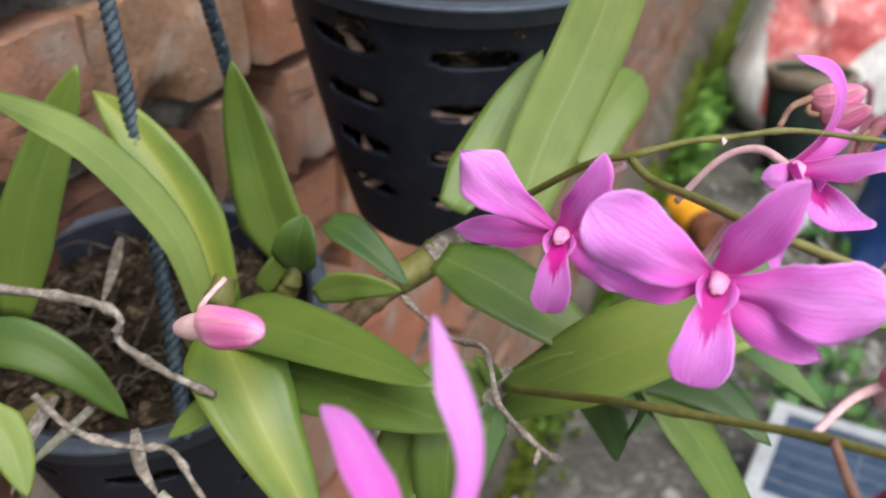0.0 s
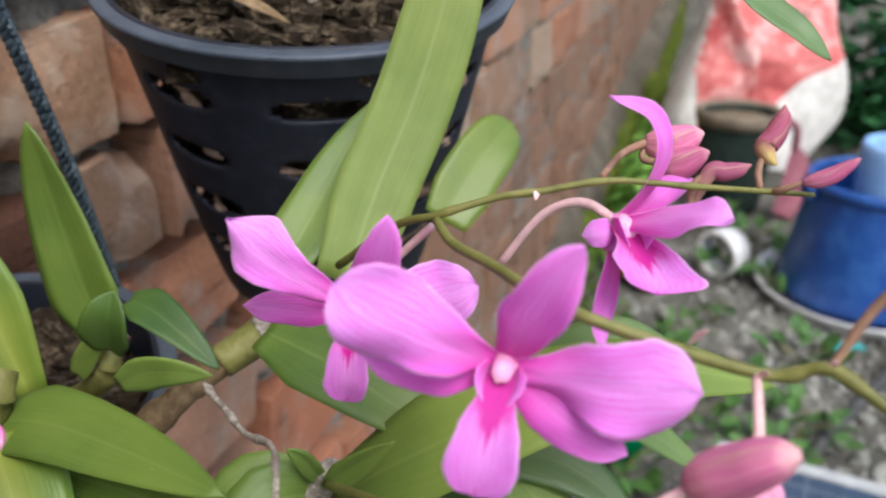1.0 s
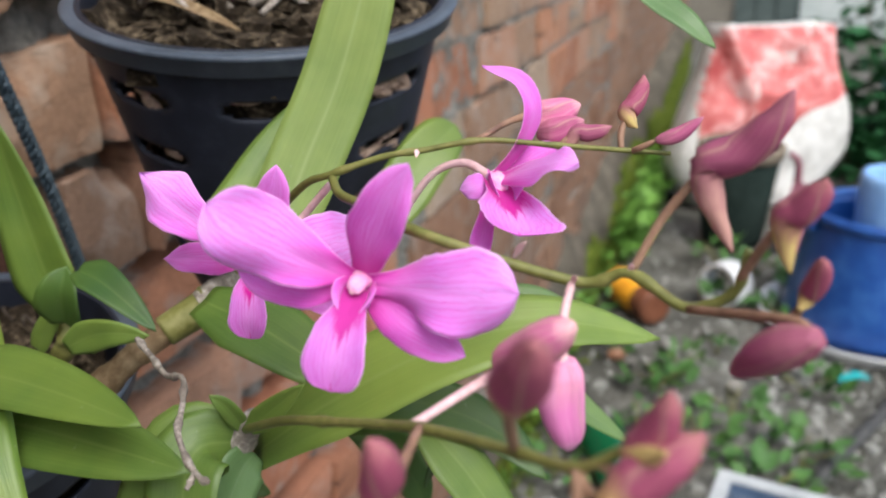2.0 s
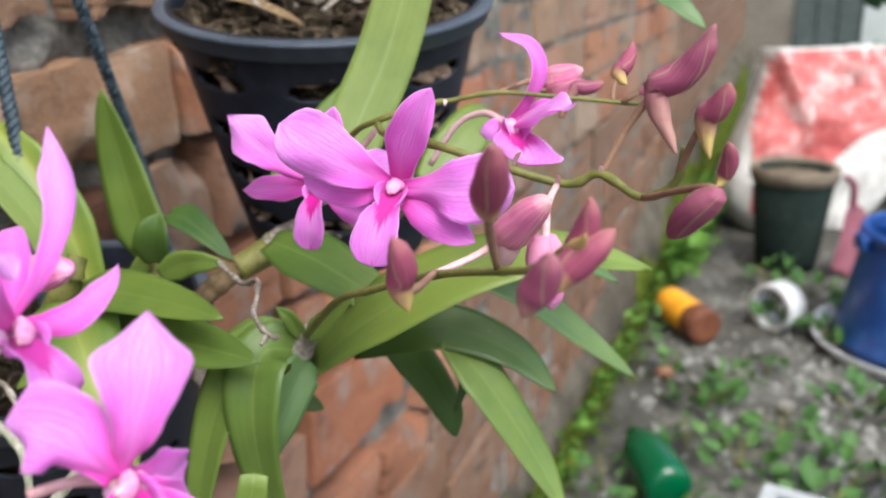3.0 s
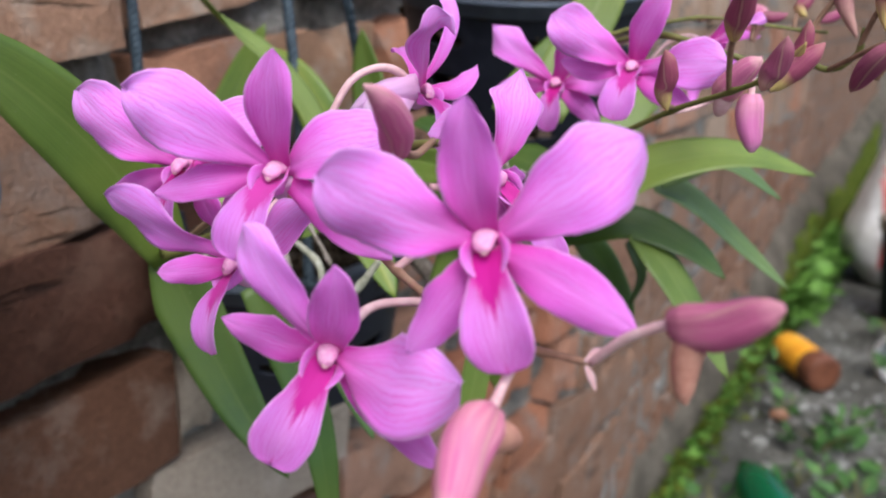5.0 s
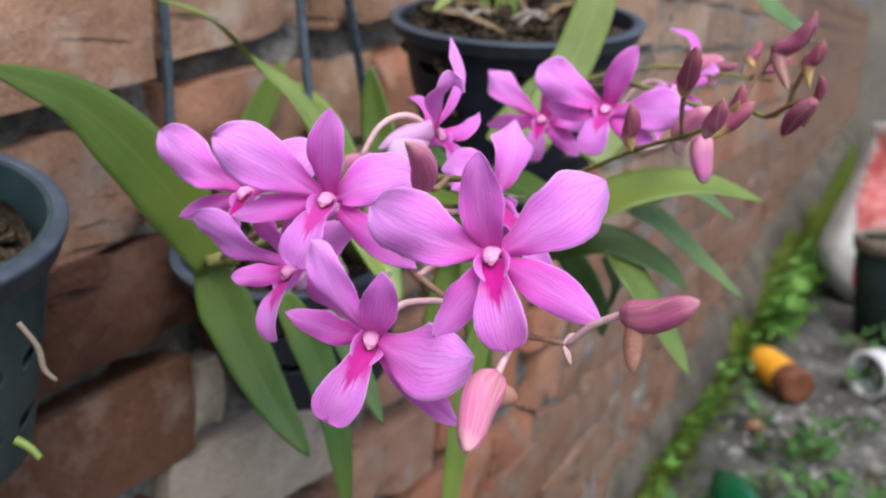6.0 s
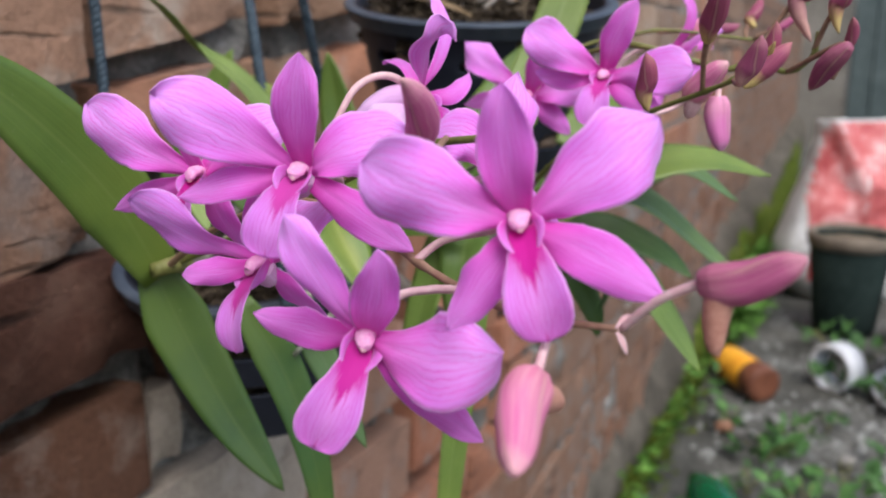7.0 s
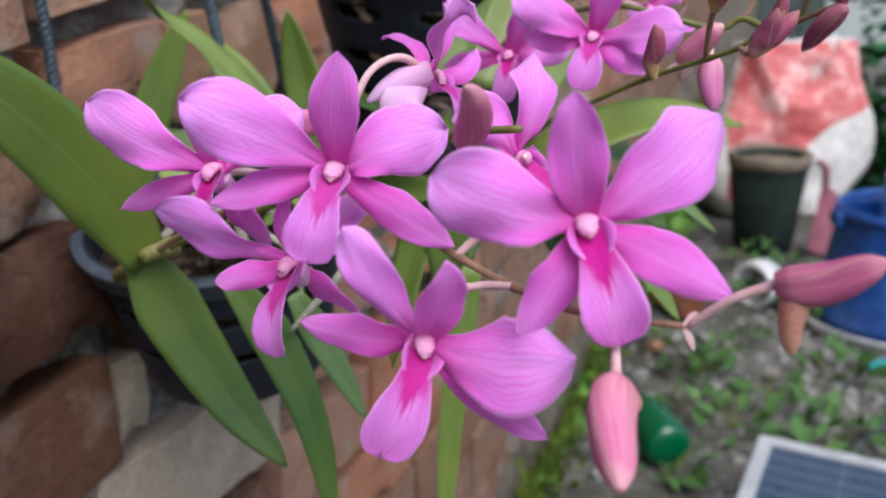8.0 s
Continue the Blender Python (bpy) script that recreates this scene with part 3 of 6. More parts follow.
def build_wall():
    """Mortar bed of the wall: an uneven slab with real thickness."""
    bm = bmesh.new()
    us = [-1.5 + 0.25 * i for i in range(6)] + [0.0 + 0.008 * i for i in range(225)] + [1.8 + 0.12 * i for i in range(40)] + [6.6 + 0.5 * i for i in range(24)]
    zs = [-0.1 + 0.011 * i for i in range(180)]
    front, back = [], []
    for z in zs:
        fr, bk = [], []
        for u in us:
            d = (0.008 if u > 1.1 else 0.018) * noise.noise((u * 26, z * 26, 1.0)) + 0.007 * noise.noise((u * 70, z * 70, 3.0)) + 0.004 * noise.noise((u * 160, z * 160, 5.0)) - (0.006 if u > 1.1 else 0.026)
            fr.append(bm.verts.new(on_wall(u, z, d)))
            bk.append(bm.verts.new(on_wall(u, z, -0.12)))
        front.append(fr)
        back.append(bk)
    for g in (front, back):
        for r0, r1 in zip(g, g[1:]):
            for i in range(len(us) - 1):
                bm.faces.new((r0[i], r0[i + 1], r1[i + 1], r1[i]))
    for g, h in ((front[0], back[0]), (front[-1], back[-1])):
        for i in range(len(us) - 1):
            bm.faces.new((g[i], g[i + 1], h[i + 1], h[i]))
    for k in (0, -1):
        for j in range(len(zs) - 1):
            bm.faces.new((front[j][k], front[j + 1][k], back[j + 1][k], back[j][k]))
    bmesh.ops.recalc_face_normals(bm, faces=bm.faces)
    return tagged(part("wall_north", bm, mortar_mat), "old red brick wall with thick crumbling grey mortar", "wall", kind="structure")


wall_north = build_wall()


def footing(u):
    """How far the foot of the wall stands out."""
    return 0.004 + min(0.112, 0.031 * max(0.0, u - 1.2))


def build_plinth():
    """Stained cement render on the foot of the wall, thinning out upwards."""
    bm = bmesh.new()
    n, k = 420, 12
    rows = []
    for i in range(n + 1):
        u = 0.75 + 8.2 * i / n
        top = 0.14 + 0.06 * noise.noise((u * 4, 0, 7)) + 0.05 * noise.noise((u * 11, 0, 3)) + 0.03 * noise.noise((u * 31, 0, 4)) + 0.16 * min(1, max(0, (u - 1.6) / 2))
        rows.append([bm.verts.new(on_wall(u, -0.05 + (top + 0.05) * j / k, (0.012 + footing(u)) * (1 - (j / k) ** 5) + 0.008 * noise.noise((u * 14, j * 1.3, 5)) + 0.005 * noise.noise((u * 45, j * 2.1, 8)) - 0.004)) for j in range(k + 1)])
    for a, b in zip(rows, rows[1:]):
        for j in range(k):
            bm.faces.new((a[j], b[j], b[j + 1], a[j + 1]))
    return tagged(part("trim", bm, plaster_mat), "stained grey cement render along the wall foot", "plinth", kind="structure")


build_plinth()


def build_moss():
    """A bank of moss in the angle between wall and ground."""
    bm = bmesh.new()
    n, k = 340, 10
    rows = []
    for i in range(n + 1):
        u = 1.0 + 6.5 * i / n
        wide = 0.020 + 0.022 * noise.noise((u * 5, 1, 0)) + 0.024 * noise.noise((u * 17, 4, 0))
        tall = 0.045 + 0.07 * noise.noise((u * 4, 9, 0)) + 0.07 * noise.noise((u * 13, 2, 0)) + 0.03 * noise.noise((u * 37, 2, 0)) + 0.15 * max(0, min(1, (u - 2.3)))
        row = []
        for j in range(k + 1):
            a = j / k * math.pi / 2
            p = on_wall(u, max(0.004, tall) * math.sin(a) ** 1.5, 0.006 + footing(u) + max(-0.004, wide) * math.cos(a) ** 1.5 - 0.012 * (j / k) ** 3)
            row.append(bm.verts.new(p + V(0, 0, -0.02 * (1 - j / k)) + Vector(noise.noise_vector(p * 60)) * 0.010 + Vector(noise.noise_vector(p * 22)) * 0.012))
        rows.append(row)
    for a, b in zip(rows, rows[1:]):
        for j in range(k):
            bm.faces.new((a[j], b[j], b[j + 1], a[j + 1]))
    return tagged(part("moss_bank", bm, moss_mat), "yellow-green moss along the foot of the brick wall", "moss", kind="stuff")


build_moss()


# ---- pots ----
def pot_body(centre, r_top, r_low, height, rows, slots, material, parent, sides=144, phase=0):
    """Tapered pot wall with real slots through it; the wall is two skins joined at the slot edges by a solidify modifier."""
    bm = bmesh.new()
    steps = 84
    rings = []
    for i in range(steps + 1):
        f = i / steps
        r = r_low + (r_top - r_low) * f ** 0.9
        rings.append([bm.verts.new((centre[0] + r * math.cos(2 * math.pi * j / sides), centre[1] + r * math.sin(2 * math.pi * j / sides), centre[2] - height * (1 - f))) for j in range(sides)])
    span = sides // slots
    for i in range(steps):
        f = (i + 0.5) / steps
        for j in range(sides):
            across = ((j + phase) % span + 0.5 - span * 0.36) / (span * 0.29)
            if any(across ** 4 + ((f - (lo + hi) / 2) / ((hi - lo) / 2)) ** 4 < 1 for lo, hi in rows):
                continue
            bm.faces.new((rings[i][j], rings[i][(j + 1) % sides], rings[i + 1][(j + 1) % sides], rings[i + 1][j]))
    bm.faces.new(rings[0][::-1])
    ob = part("body", bm, material, parent)
    so = ob.modifiers.new("wall", "SOLIDIFY")
    so.thickness, so.offset = 0.0022, -1
    return ob


def pot_rim(centre, r, tall, material, parent, wide=0.006):
    prof = [(r - 0.003, -tall), (r + wide * 0.45, -tall), (r + wide * 0.55, -tall * 0.96), (r + wide * 0.75, -tall * 0.30), (r + wide, -tall * 0.24), (r + wide * 1.04, -tall * 0.06), (r + wide * 0.9, 0), (r - 0.0005, 0.0), (r - 0.002, -0.0015)]
    return part("rim", lathe(prof, 96, centre, True), material, parent)


def chips(centre, r, height, count, size, seed, parent, name="husk_filling"):
    """Heap of husk chips, fibres and bark filling a pot."""
    rnd = random.Random(seed)
    bm = bmesh.new()
    for _ in range(count):
        a, q = rnd.uniform(0, 2 * math.pi), r * math.sqrt(rnd.random())
        c = V(centre[0] + q * math.cos(a), centre[1] + q * math.sin(a), centre[2] + height * (1 - (q / r) ** 2) * rnd.uniform(0.3, 1) - rnd.uniform(0, 0.008))
        d = V(rnd.gauss(0, 1), rnd.gauss(0, 1), rnd.gauss(0, 0.45)).normalized()
        ln, w = size * rnd.uniform(0.5, 1.7), size * rnd.uniform(0.08, 0.34)
        s = d.cross(V(0, 0, 1)).normalized() * w
        t = d.cross(s).normalized() * w * rnd.uniform(0.25, 0.7)
        vs = [bm.verts.new(c + d * e * ln * (1 if k % 2 else 0.8) + s * x + t * y) for k, (e, x, y) in enumerate([(-.5, -1, -1), (-.5, 1, -1), (-.5, 1, 1), (-.5, -1, 1), (.5, -1, -.7), (.5, .8, -.7), (.5, .8, .6), (.5, -1, .6)])]
        for f in ((0, 1, 2, 3), (4, 7, 6, 5), (0, 4, 5, 1), (1, 5, 6, 2), (2, 6, 7, 3), (3, 7, 4, 0)):
            bm.faces.new([vs[i] for i in f])
    return tagged(part(name, bm, bark_mat, parent, "brown coconut husk chips and dry fibres", smooth=False), kind="stuff")


def husk_core(centre, r_top, r_low, height, parent, material=None):
    """The packed husk seen through the slots."""
    bm = lathe([(r_low, -height), (r_low * 1.02, -height * 0.8), (r_low + (r_top - r_low) * 0.6, -height * 0.42), (r_top * 0.98, -height * 0.12), (r_top * 0.92, -0.026), (0.004, -0.024)], 48, centre)
    for v in bm.verts:
        v.co += Vector(noise.noise_vector(v.co * 90)) * 0.0022
    return part("husk_core", bm, material or bark_mat, parent)


def slot_husk(centre, r_top, r_low, height, levels, slots, parent, seed):
    """Torn husk fibres and chips lying crosswise behind the slots, here and there none."""
    rnd = random.Random(seed)
    bm = bmesh.new()
    for f in levels:
        r = r_low + (r_top - r_low) * f ** 0.9
        for k in range(slots):
            for _ in range(rnd.choice((2, 5, 6, 7, 8))):
                a = 2 * math.pi * (k + 0.25 + rnd.uniform(-0.3, 0.3)) / slots
                half = rnd.uniform(0.05, 0.22)
                z = centre[2] - height * (1 - f) + rnd.uniform(-0.006, 0.005)
                rise, bow = rnd.uniform(-0.004, 0.004), rnd.uniform(0.0, 0.004)
                tube([(centre[0] + (r - bow * q * q - 0.0020 * rnd.random()) * math.cos(a + half * q), centre[1] + (r - bow * q * q - 0.0020 * rnd.random()) * math.sin(a + half * q), z + rise * q) for q in (-1, -0.4, 0.3, 1)], [0.0006, rnd.uniform(0.0010, 0.0032), rnd.uniform(0.0008, 0.0028), 0.0005], 8, 5, bm=bm)
    return tagged(part("husk_lining", bm, husk_mat, parent, "pale torn husk fibres showing in the slots", smooth=False), kind="stuff")


def rope_between(a, b, r=0.0025, pitch=0.0105):
    """Laid rope of three strands."""
    a, b = Vector(a), Vector(b)
    d = (b - a).normalized()
    x = d.orthogonal().normalized()
    y = d.cross(x)
    n = max(8, int((b - a).length / pitch * 7))
    bm = bmesh.new()
    for k in range(3):
        pts = []
        for i in range(n + 1):
            t = 2 * math.pi * ((b - a).length * i / n / pitch + k / 3)
            sway = 0.0015 * math.sin(3.0 * i / n * math.pi)
            pts.append(a + (b - a) * (i / n) + (x * math.cos(t) + y * math.sin(t)) * r * 0.62 + x * sway)
        tube(pts, r * 0.68, n, 6, bm=bm)
    return bm


# tall slotted pot hanging further along
POT_T = (0.0, 0.0, 0.0)
tall_pot = thing("slotted_pot", "black plastic orchid pot with slotted sides and dusty blue-grey rim", "plant pot", "orchid pots")
tall_pot.matrix_world = pose(0.0290, 0.4540, 1.0110, 11.7, 2.2)
pot_body(POT_T, 0.0825, 0.050, 0.145, [(0.785, 0.85), (0.595, 0.66), (0.41, 0.475), (0.225, 0.29)], 8, pot_mat, tall_pot, phase=2)
pot_rim(POT_T, 0.0825, 0.0095, rim_mat, tall_pot)
husk_core(POT_T, 0.0715, 0.0415, 0.140, tall_pot)
slot_husk(POT_T, 0.0802, 0.0482, 0.145, [0.817, 0.627, 0.442, 0.257], 8, tall_pot, 21)
chips((POT_T[0], POT_T[1], POT_T[2] - 0.010), 0.0690, 0.014, 560, 0.022, 3, tall_pot)

# thin canes of a young plant growing in the tall pot
young = thing("young_orchid", "young orchid with thin olive canes growing in the slotted pot", "orchid", "flowering orchids", at=(0.03, 0.47, 1.01))
for x, y, lean, tall in ((-0.016, 0.480, -0.010, 0.10), (0.004, 0.496, 0.006, 0.13), (0.020, 0.490, 0.002, 0.12), (0.036, 0.502, 0.010, 0.12), (0.058, 0.488, 0.016, 0.11)):
    part("cane", tube([(x, y, 1.000), (x + lean * 0.4, y + 0.004, 1.0 + tall * 0.5), (x + lean, y + 0.012, 1.0 + tall)], [0.0034, 0.0042, 0.0030], 20, 10, (0.25, 0.5, 0.75), 0.15), cane_mat, young, "jointed olive cane")
for x, y, dx, dy in ((-0.02, 0.43, 0.03, -0.02), (0.03, 0.42, 0.025, 0.012), (0.055, 0.44, -0.02, -0.022), (0.0, 0.415, 0.022, 0.012)):
    part("root", tube([(x, y, 1.008), (x + dx * 0.5, y + dy * 0.5, 1.013), (x + dx, y + dy, 1.004)], [0.0018, 0.0022, 0.0014], 14, 8), dry_mat, young, "dry brown aerial root")

for pts, w in (([(-0.030, 0.432, 1.012), (-0.012, 0.420, 1.012), (0.010, 0.410, 1.006), (0.030, 0.402, 0.999)], 0.009), ([(-0.020, 0.445, 1.016), (0.000, 0.432, 1.018), (0.020, 0.425, 1.012)], 0.007), ([(0.070, 0.470, 1.020), (0.058, 0.452, 1.018), (0.052, 0.430, 1.008)], 0.008), ([(0.012, 0.470, 1.022), (0.030, 0.452, 1.022), (0.040, 0.430, 1.010)], 0.006)):
    part("dry_sheath", blade(pts, w, (0.1, -0.5, 1), leaf_shape, 0.4, 0, 0.08, 0.0007, 16, 6), sheath_mat, young, "curled dry brown leaf sheath")
for x, y, dx, z in ((0.018, 0.440, 0.004, 1.055), (0.028, 0.448, -0.003, 1.062), (0.008, 0.452, -0.006, 1.050)):
    part("leaf", blade([(x, y, 1.004), (x + dx * 0.5, y, (1.004 + z) / 2), (x + dx, y + 0.004, z)], 0.008, (0.3, -1, 0.1), leaf_shape, 0.3, 0, 0, 0.0008, 12, 6), leaf_mat, young)
part("leaf", blade([(-0.012, 0.436, 1.030), (-0.017, 0.428, 1.020), (-0.023, 0.420, 1.012)], 0.010, (0.1, -1, 0.3), leaf_shape, 0.2, 0, 0, 0.0008, 12, 6), leaf_yellow_mat, young, "yellowed leaf tip")

# wide pot that holds the flowering plant
POT_L = (0.0, 0.0, 0.0)
wide_pot = thing("hanging_pot", "wide black plastic pot with blue-grey rim hung on ropes", "plant pot", "orchid pots")
wide_pot.matrix_world = pose(-0.098, 0.3553, 0.8643, 11.5)
pot_body(POT_L, 0.074, 0.056, 0.098, [(0.62, 0.70), (0.34, 0.42)], 8, pot_mat, wide_pot)
pot_rim(POT_L, 0.0745, 0.0115, rim_mat, wide_pot)
husk_core(POT_L, 0.066, 0.048, 0.093, wide_pot)
chips((0, 0, -0.017), 0.061, 0.014, 620, 0.019, 5, wide_pot)
for foot, via in ((V(-0.055, 0.287, 0.850), V(-0.090, 0.348, 1.05)), (V(-0.062, 0.424, 0.876), V(-0.068, 0.365, 1.05))):
    tagged(part("rope", rope_between(foot, foot + (via - foot) * 1.9), rope_mat), "dark blue twisted nylon rope tied to the pot rim", "rope", "hanging ropes")
tagged(part("rope", rope_between(on_wall(0.319, 0.895, 0.03), on_wall(0.319, 1.35, 0.03)), rope_mat), "dark blue twisted nylon rope hanging before the bricks", "rope", "hanging ropes")

# small teal-black pot close to the wall, leaning outwards
POT_S = (-0.1650, 0.1130, 0.9270)
small_pot = thing("small_pot", "dark teal plastic pot with round drainage holes and dusty rim", "plant pot", "orchid pots")
LEAN = Matrix.Translation(POT_S) @ Matrix.Rotation(radians(20), 4, (0.70, 0.71, 0.0)) @ Matrix.Translation(-Vector(POT_S))
small_pot.matrix_world = LEAN
pot_body(POT_S, 0.056, 0.045, 0.125, [(0.50, 0.57), (0.2, 0.27)], 12, pot_green_mat, small_pot)
pot_rim(POT_S, 0.056, 0.014, rim_mat, small_pot)
husk_core(POT_S, 0.049, 0.038, 0.12, small_pot)
chips((POT_S[0], POT_S[1], POT_S[2] - 0.02), 0.043, 0.01, 320, 0.012, 8, small_pot)
for name, pts, radii, mat, label in (("root", [(-0.0742, 0.0643, 0.9069), (-0.0676, 0.0637, 0.8996), (-0.0650, 0.0624, 0.8930), (-0.0608, 0.0624, 0.8894)], [0.0009, 0.0011, 0.0007], tan_rim_mat, "pale root growing out of a hole"), ("shoot", [(-0.0718, 0.0549, 0.8710), (-0.0673, 0.0552, 0.8687), (-0.0637, 0.0551, 0.8655)], [0.0016, 0.0012], leaf_mat, "green root tip")):
    bm = tube(pts, radii, 20, 8)
    bm.transform(LEAN.inverted())
    part(name, bm, mat, small_pot, label)
for k in range(7):
    a = 0.9 * k
    q = Vector(POT_S) + V(0.026 * math.cos(a), 0.026 * math.sin(a), -0.012)
    part("moss_strand", tube([q, q + V(0.010 * math.cos(a + 1), 0.010 * math.sin(a + 1), 0.010), q + V(0.020 * math.cos(a + 1.4), 0.020 * math.sin(a + 1.4), 0.004)], [0.0008, 0.0009, 0.0005], 10, 6), root_mat, small_pot)


# ---- orchid parts ----
def leaf(plant, pts, width, up=(0, -0.35, 1), material=None, fold=0.22, shape=leaf_shape, twist=0.0, wave=0.0, seed=0):
    return part("leaf", blade(pts, width, up, shape, fold, 0.0, wave, 0.0011, 22, 8, twist, seed), material or leaf_mat, plant)


def mm(c, d, f=1.0):
    return Vector(c) + Vector(d) * 0.001 * f


def flower(plant, c, facing, dorsal, petals, sepals, lip, stalk, wide=1.0, pale=False, seed=0, lip_wide=1.0):
    """An open bloom: offsets of its tips from the column in millimetres (a fourth number narrows one); stalk: points to the stem."""
    c, n = Vector(c), Vector(facing).normalized()
    rnd = random.Random(seed)
    ob = tagged(new("flower"), "mauve-pink orchid bloom with magenta throat and white column")
    placed(ob, plant)
    ob.location = c
    BASE[ob] = Matrix.Translation(c)
    for d, w, shape, mat, name, bulge, cup in [
        (dorsal, 12.0 * wide, sepal_shape, sepal_mat, "dorsal_sepal", 2.0, 0.16),
        *[(p, 17.0 * wide, petal_shape, petal_mat, "petal", 3.0, -0.16) for p in petals],
        *[(p, 11.5 * wide, sepal_shape, sepal_mat, "lateral_sepal", 1.5, -0.20) for p in sepals],
    ]:
        w *= d[3] if len(d) > 3 else 1.0
        extra = d[4] if len(d) > 4 else (0, 0, 0)
        flat = Vector(d[5]) if len(d) > 5 else n
        shape = d[6] if len(d) > 6 else shape
        d = Vector(d[:3])
        off = n * (-1.0 if name == "petal" else -2.0)
        bow = n * bulge + d.cross(n).normalized() * rnd.uniform(-1.3, 1.3) + Vector(extra)
        pts = [mm(c, off + d * 0.04), mm(c, d * 0.26 + bow * 0.6), mm(c, d * 0.52 + bow), mm(c, d * 0.8 + bow * 0.7), mm(c, d)]
        part(name, blade(pts, w * 0.001, flat, shape, 0.0, cup, 0.115 if name == "petal" else 0.07, 0.0005, 26, 16, 0 if flat is not n else rnd.uniform(-22, 22), rnd.uniform(0, 6), 0.13), pale_mat if pale and name == "lateral_sepal" and d.z < 0 else mat, ob)
    d = Vector(lip)
    across = d.cross(n).normalized()
    pts = [mm(c, n * 0.5 + d * 0.05), mm(c, d * 0.35 + n * 4.0), mm(c, d * 0.7 + n * 3.4), mm(c, d)]
    part("lip", blade(pts, 0.0122 * lip_wide, n, lip_shape, 0.0, 0.26, 0.03, 0.0005, 22, 14, 0, seed, 0.10), lip_mat, ob, "pale pink lip with magenta throat")
    up = Vector(dorsal[:3]).normalized()
    up = (up - n * up.dot(n)).normalized()
    for k in (-1, 1):
        lobe = [mm(c, across * 1.7 * k + up * 1.6 - n * 0.8), mm(c, d * 0.04 + across * 2.7 * k + n * 1.2), mm(c, d * 0.12 + across * 2.9 * k + n * 2.6), mm(c, d * 0.26 + across * 2.0 * k + n * 3.4)]
        part("side_lobe", blade(lobe, 0.0052 * lip_wide, across * k - n * 0.35, sepal_shape, 0.0, 0.35, 0.03, 0.0004, 12, 8), sepal_mat, ob)
    col = tube([mm(c, n * -1.6 + up * 1.0), mm(c, n * 0.8 + up * 1.3), mm(c, n * 2.4 + up * 0.7), mm(c, n * 3.3 - up * 0.4), mm(c, n * 3.4 - up * 1.3)], [0.0013, 0.0014, 0.0013, 0.0011, 0.0008], 16, 14)
    wide_ = up.cross(n).normalized()
    for v in col.verts:
        v.co += wide_ * (v.co - c).dot(wide_) * (0.55 + 0.35 * noise.noise(v.co * 700)) + n * 0.0003 * noise.noise(v.co * 900)
    part("column", col, column_mat, ob, "short hooded white and pink column")
    cap = lathe([(0.0002, 0.0006), (0.0006, 0.0005), (0.0008, 0.0001), (0.0006, -0.0004), (0.0003, -0.0006)], 14)
    cap.transform(look(mm(c, n * 3.6 - up * 1.2), mm(c, n * -10 + up * 4)))
    part("anther_cap", cap, cap_mat, ob, "tiny cream anther cap")
    spur = tube([mm(c, n * -1 + d * 0.05), mm(c, n * -4.5 + d * 0.16), mm(c, n * -7.5 + d * 0.12)], [0.0036, 0.0028, 0.0010], 10, 10)
    part("spur", spur, pale_mat, ob)
    pts = [mm(c, n * -2.0), *[Vector(p) for p in stalk]]
    part("pedicel", tube(pts, [0.0013, 0.0010, 0.0010], 20, 8), pedicel_mat, ob, "slender pale pink flower stalk")
    return ob


def from_to(c, *points):
    """Offsets in millimetres from c to points."""
    return [tuple((Vector(p) - Vector(c)) * 1000) for p in points]


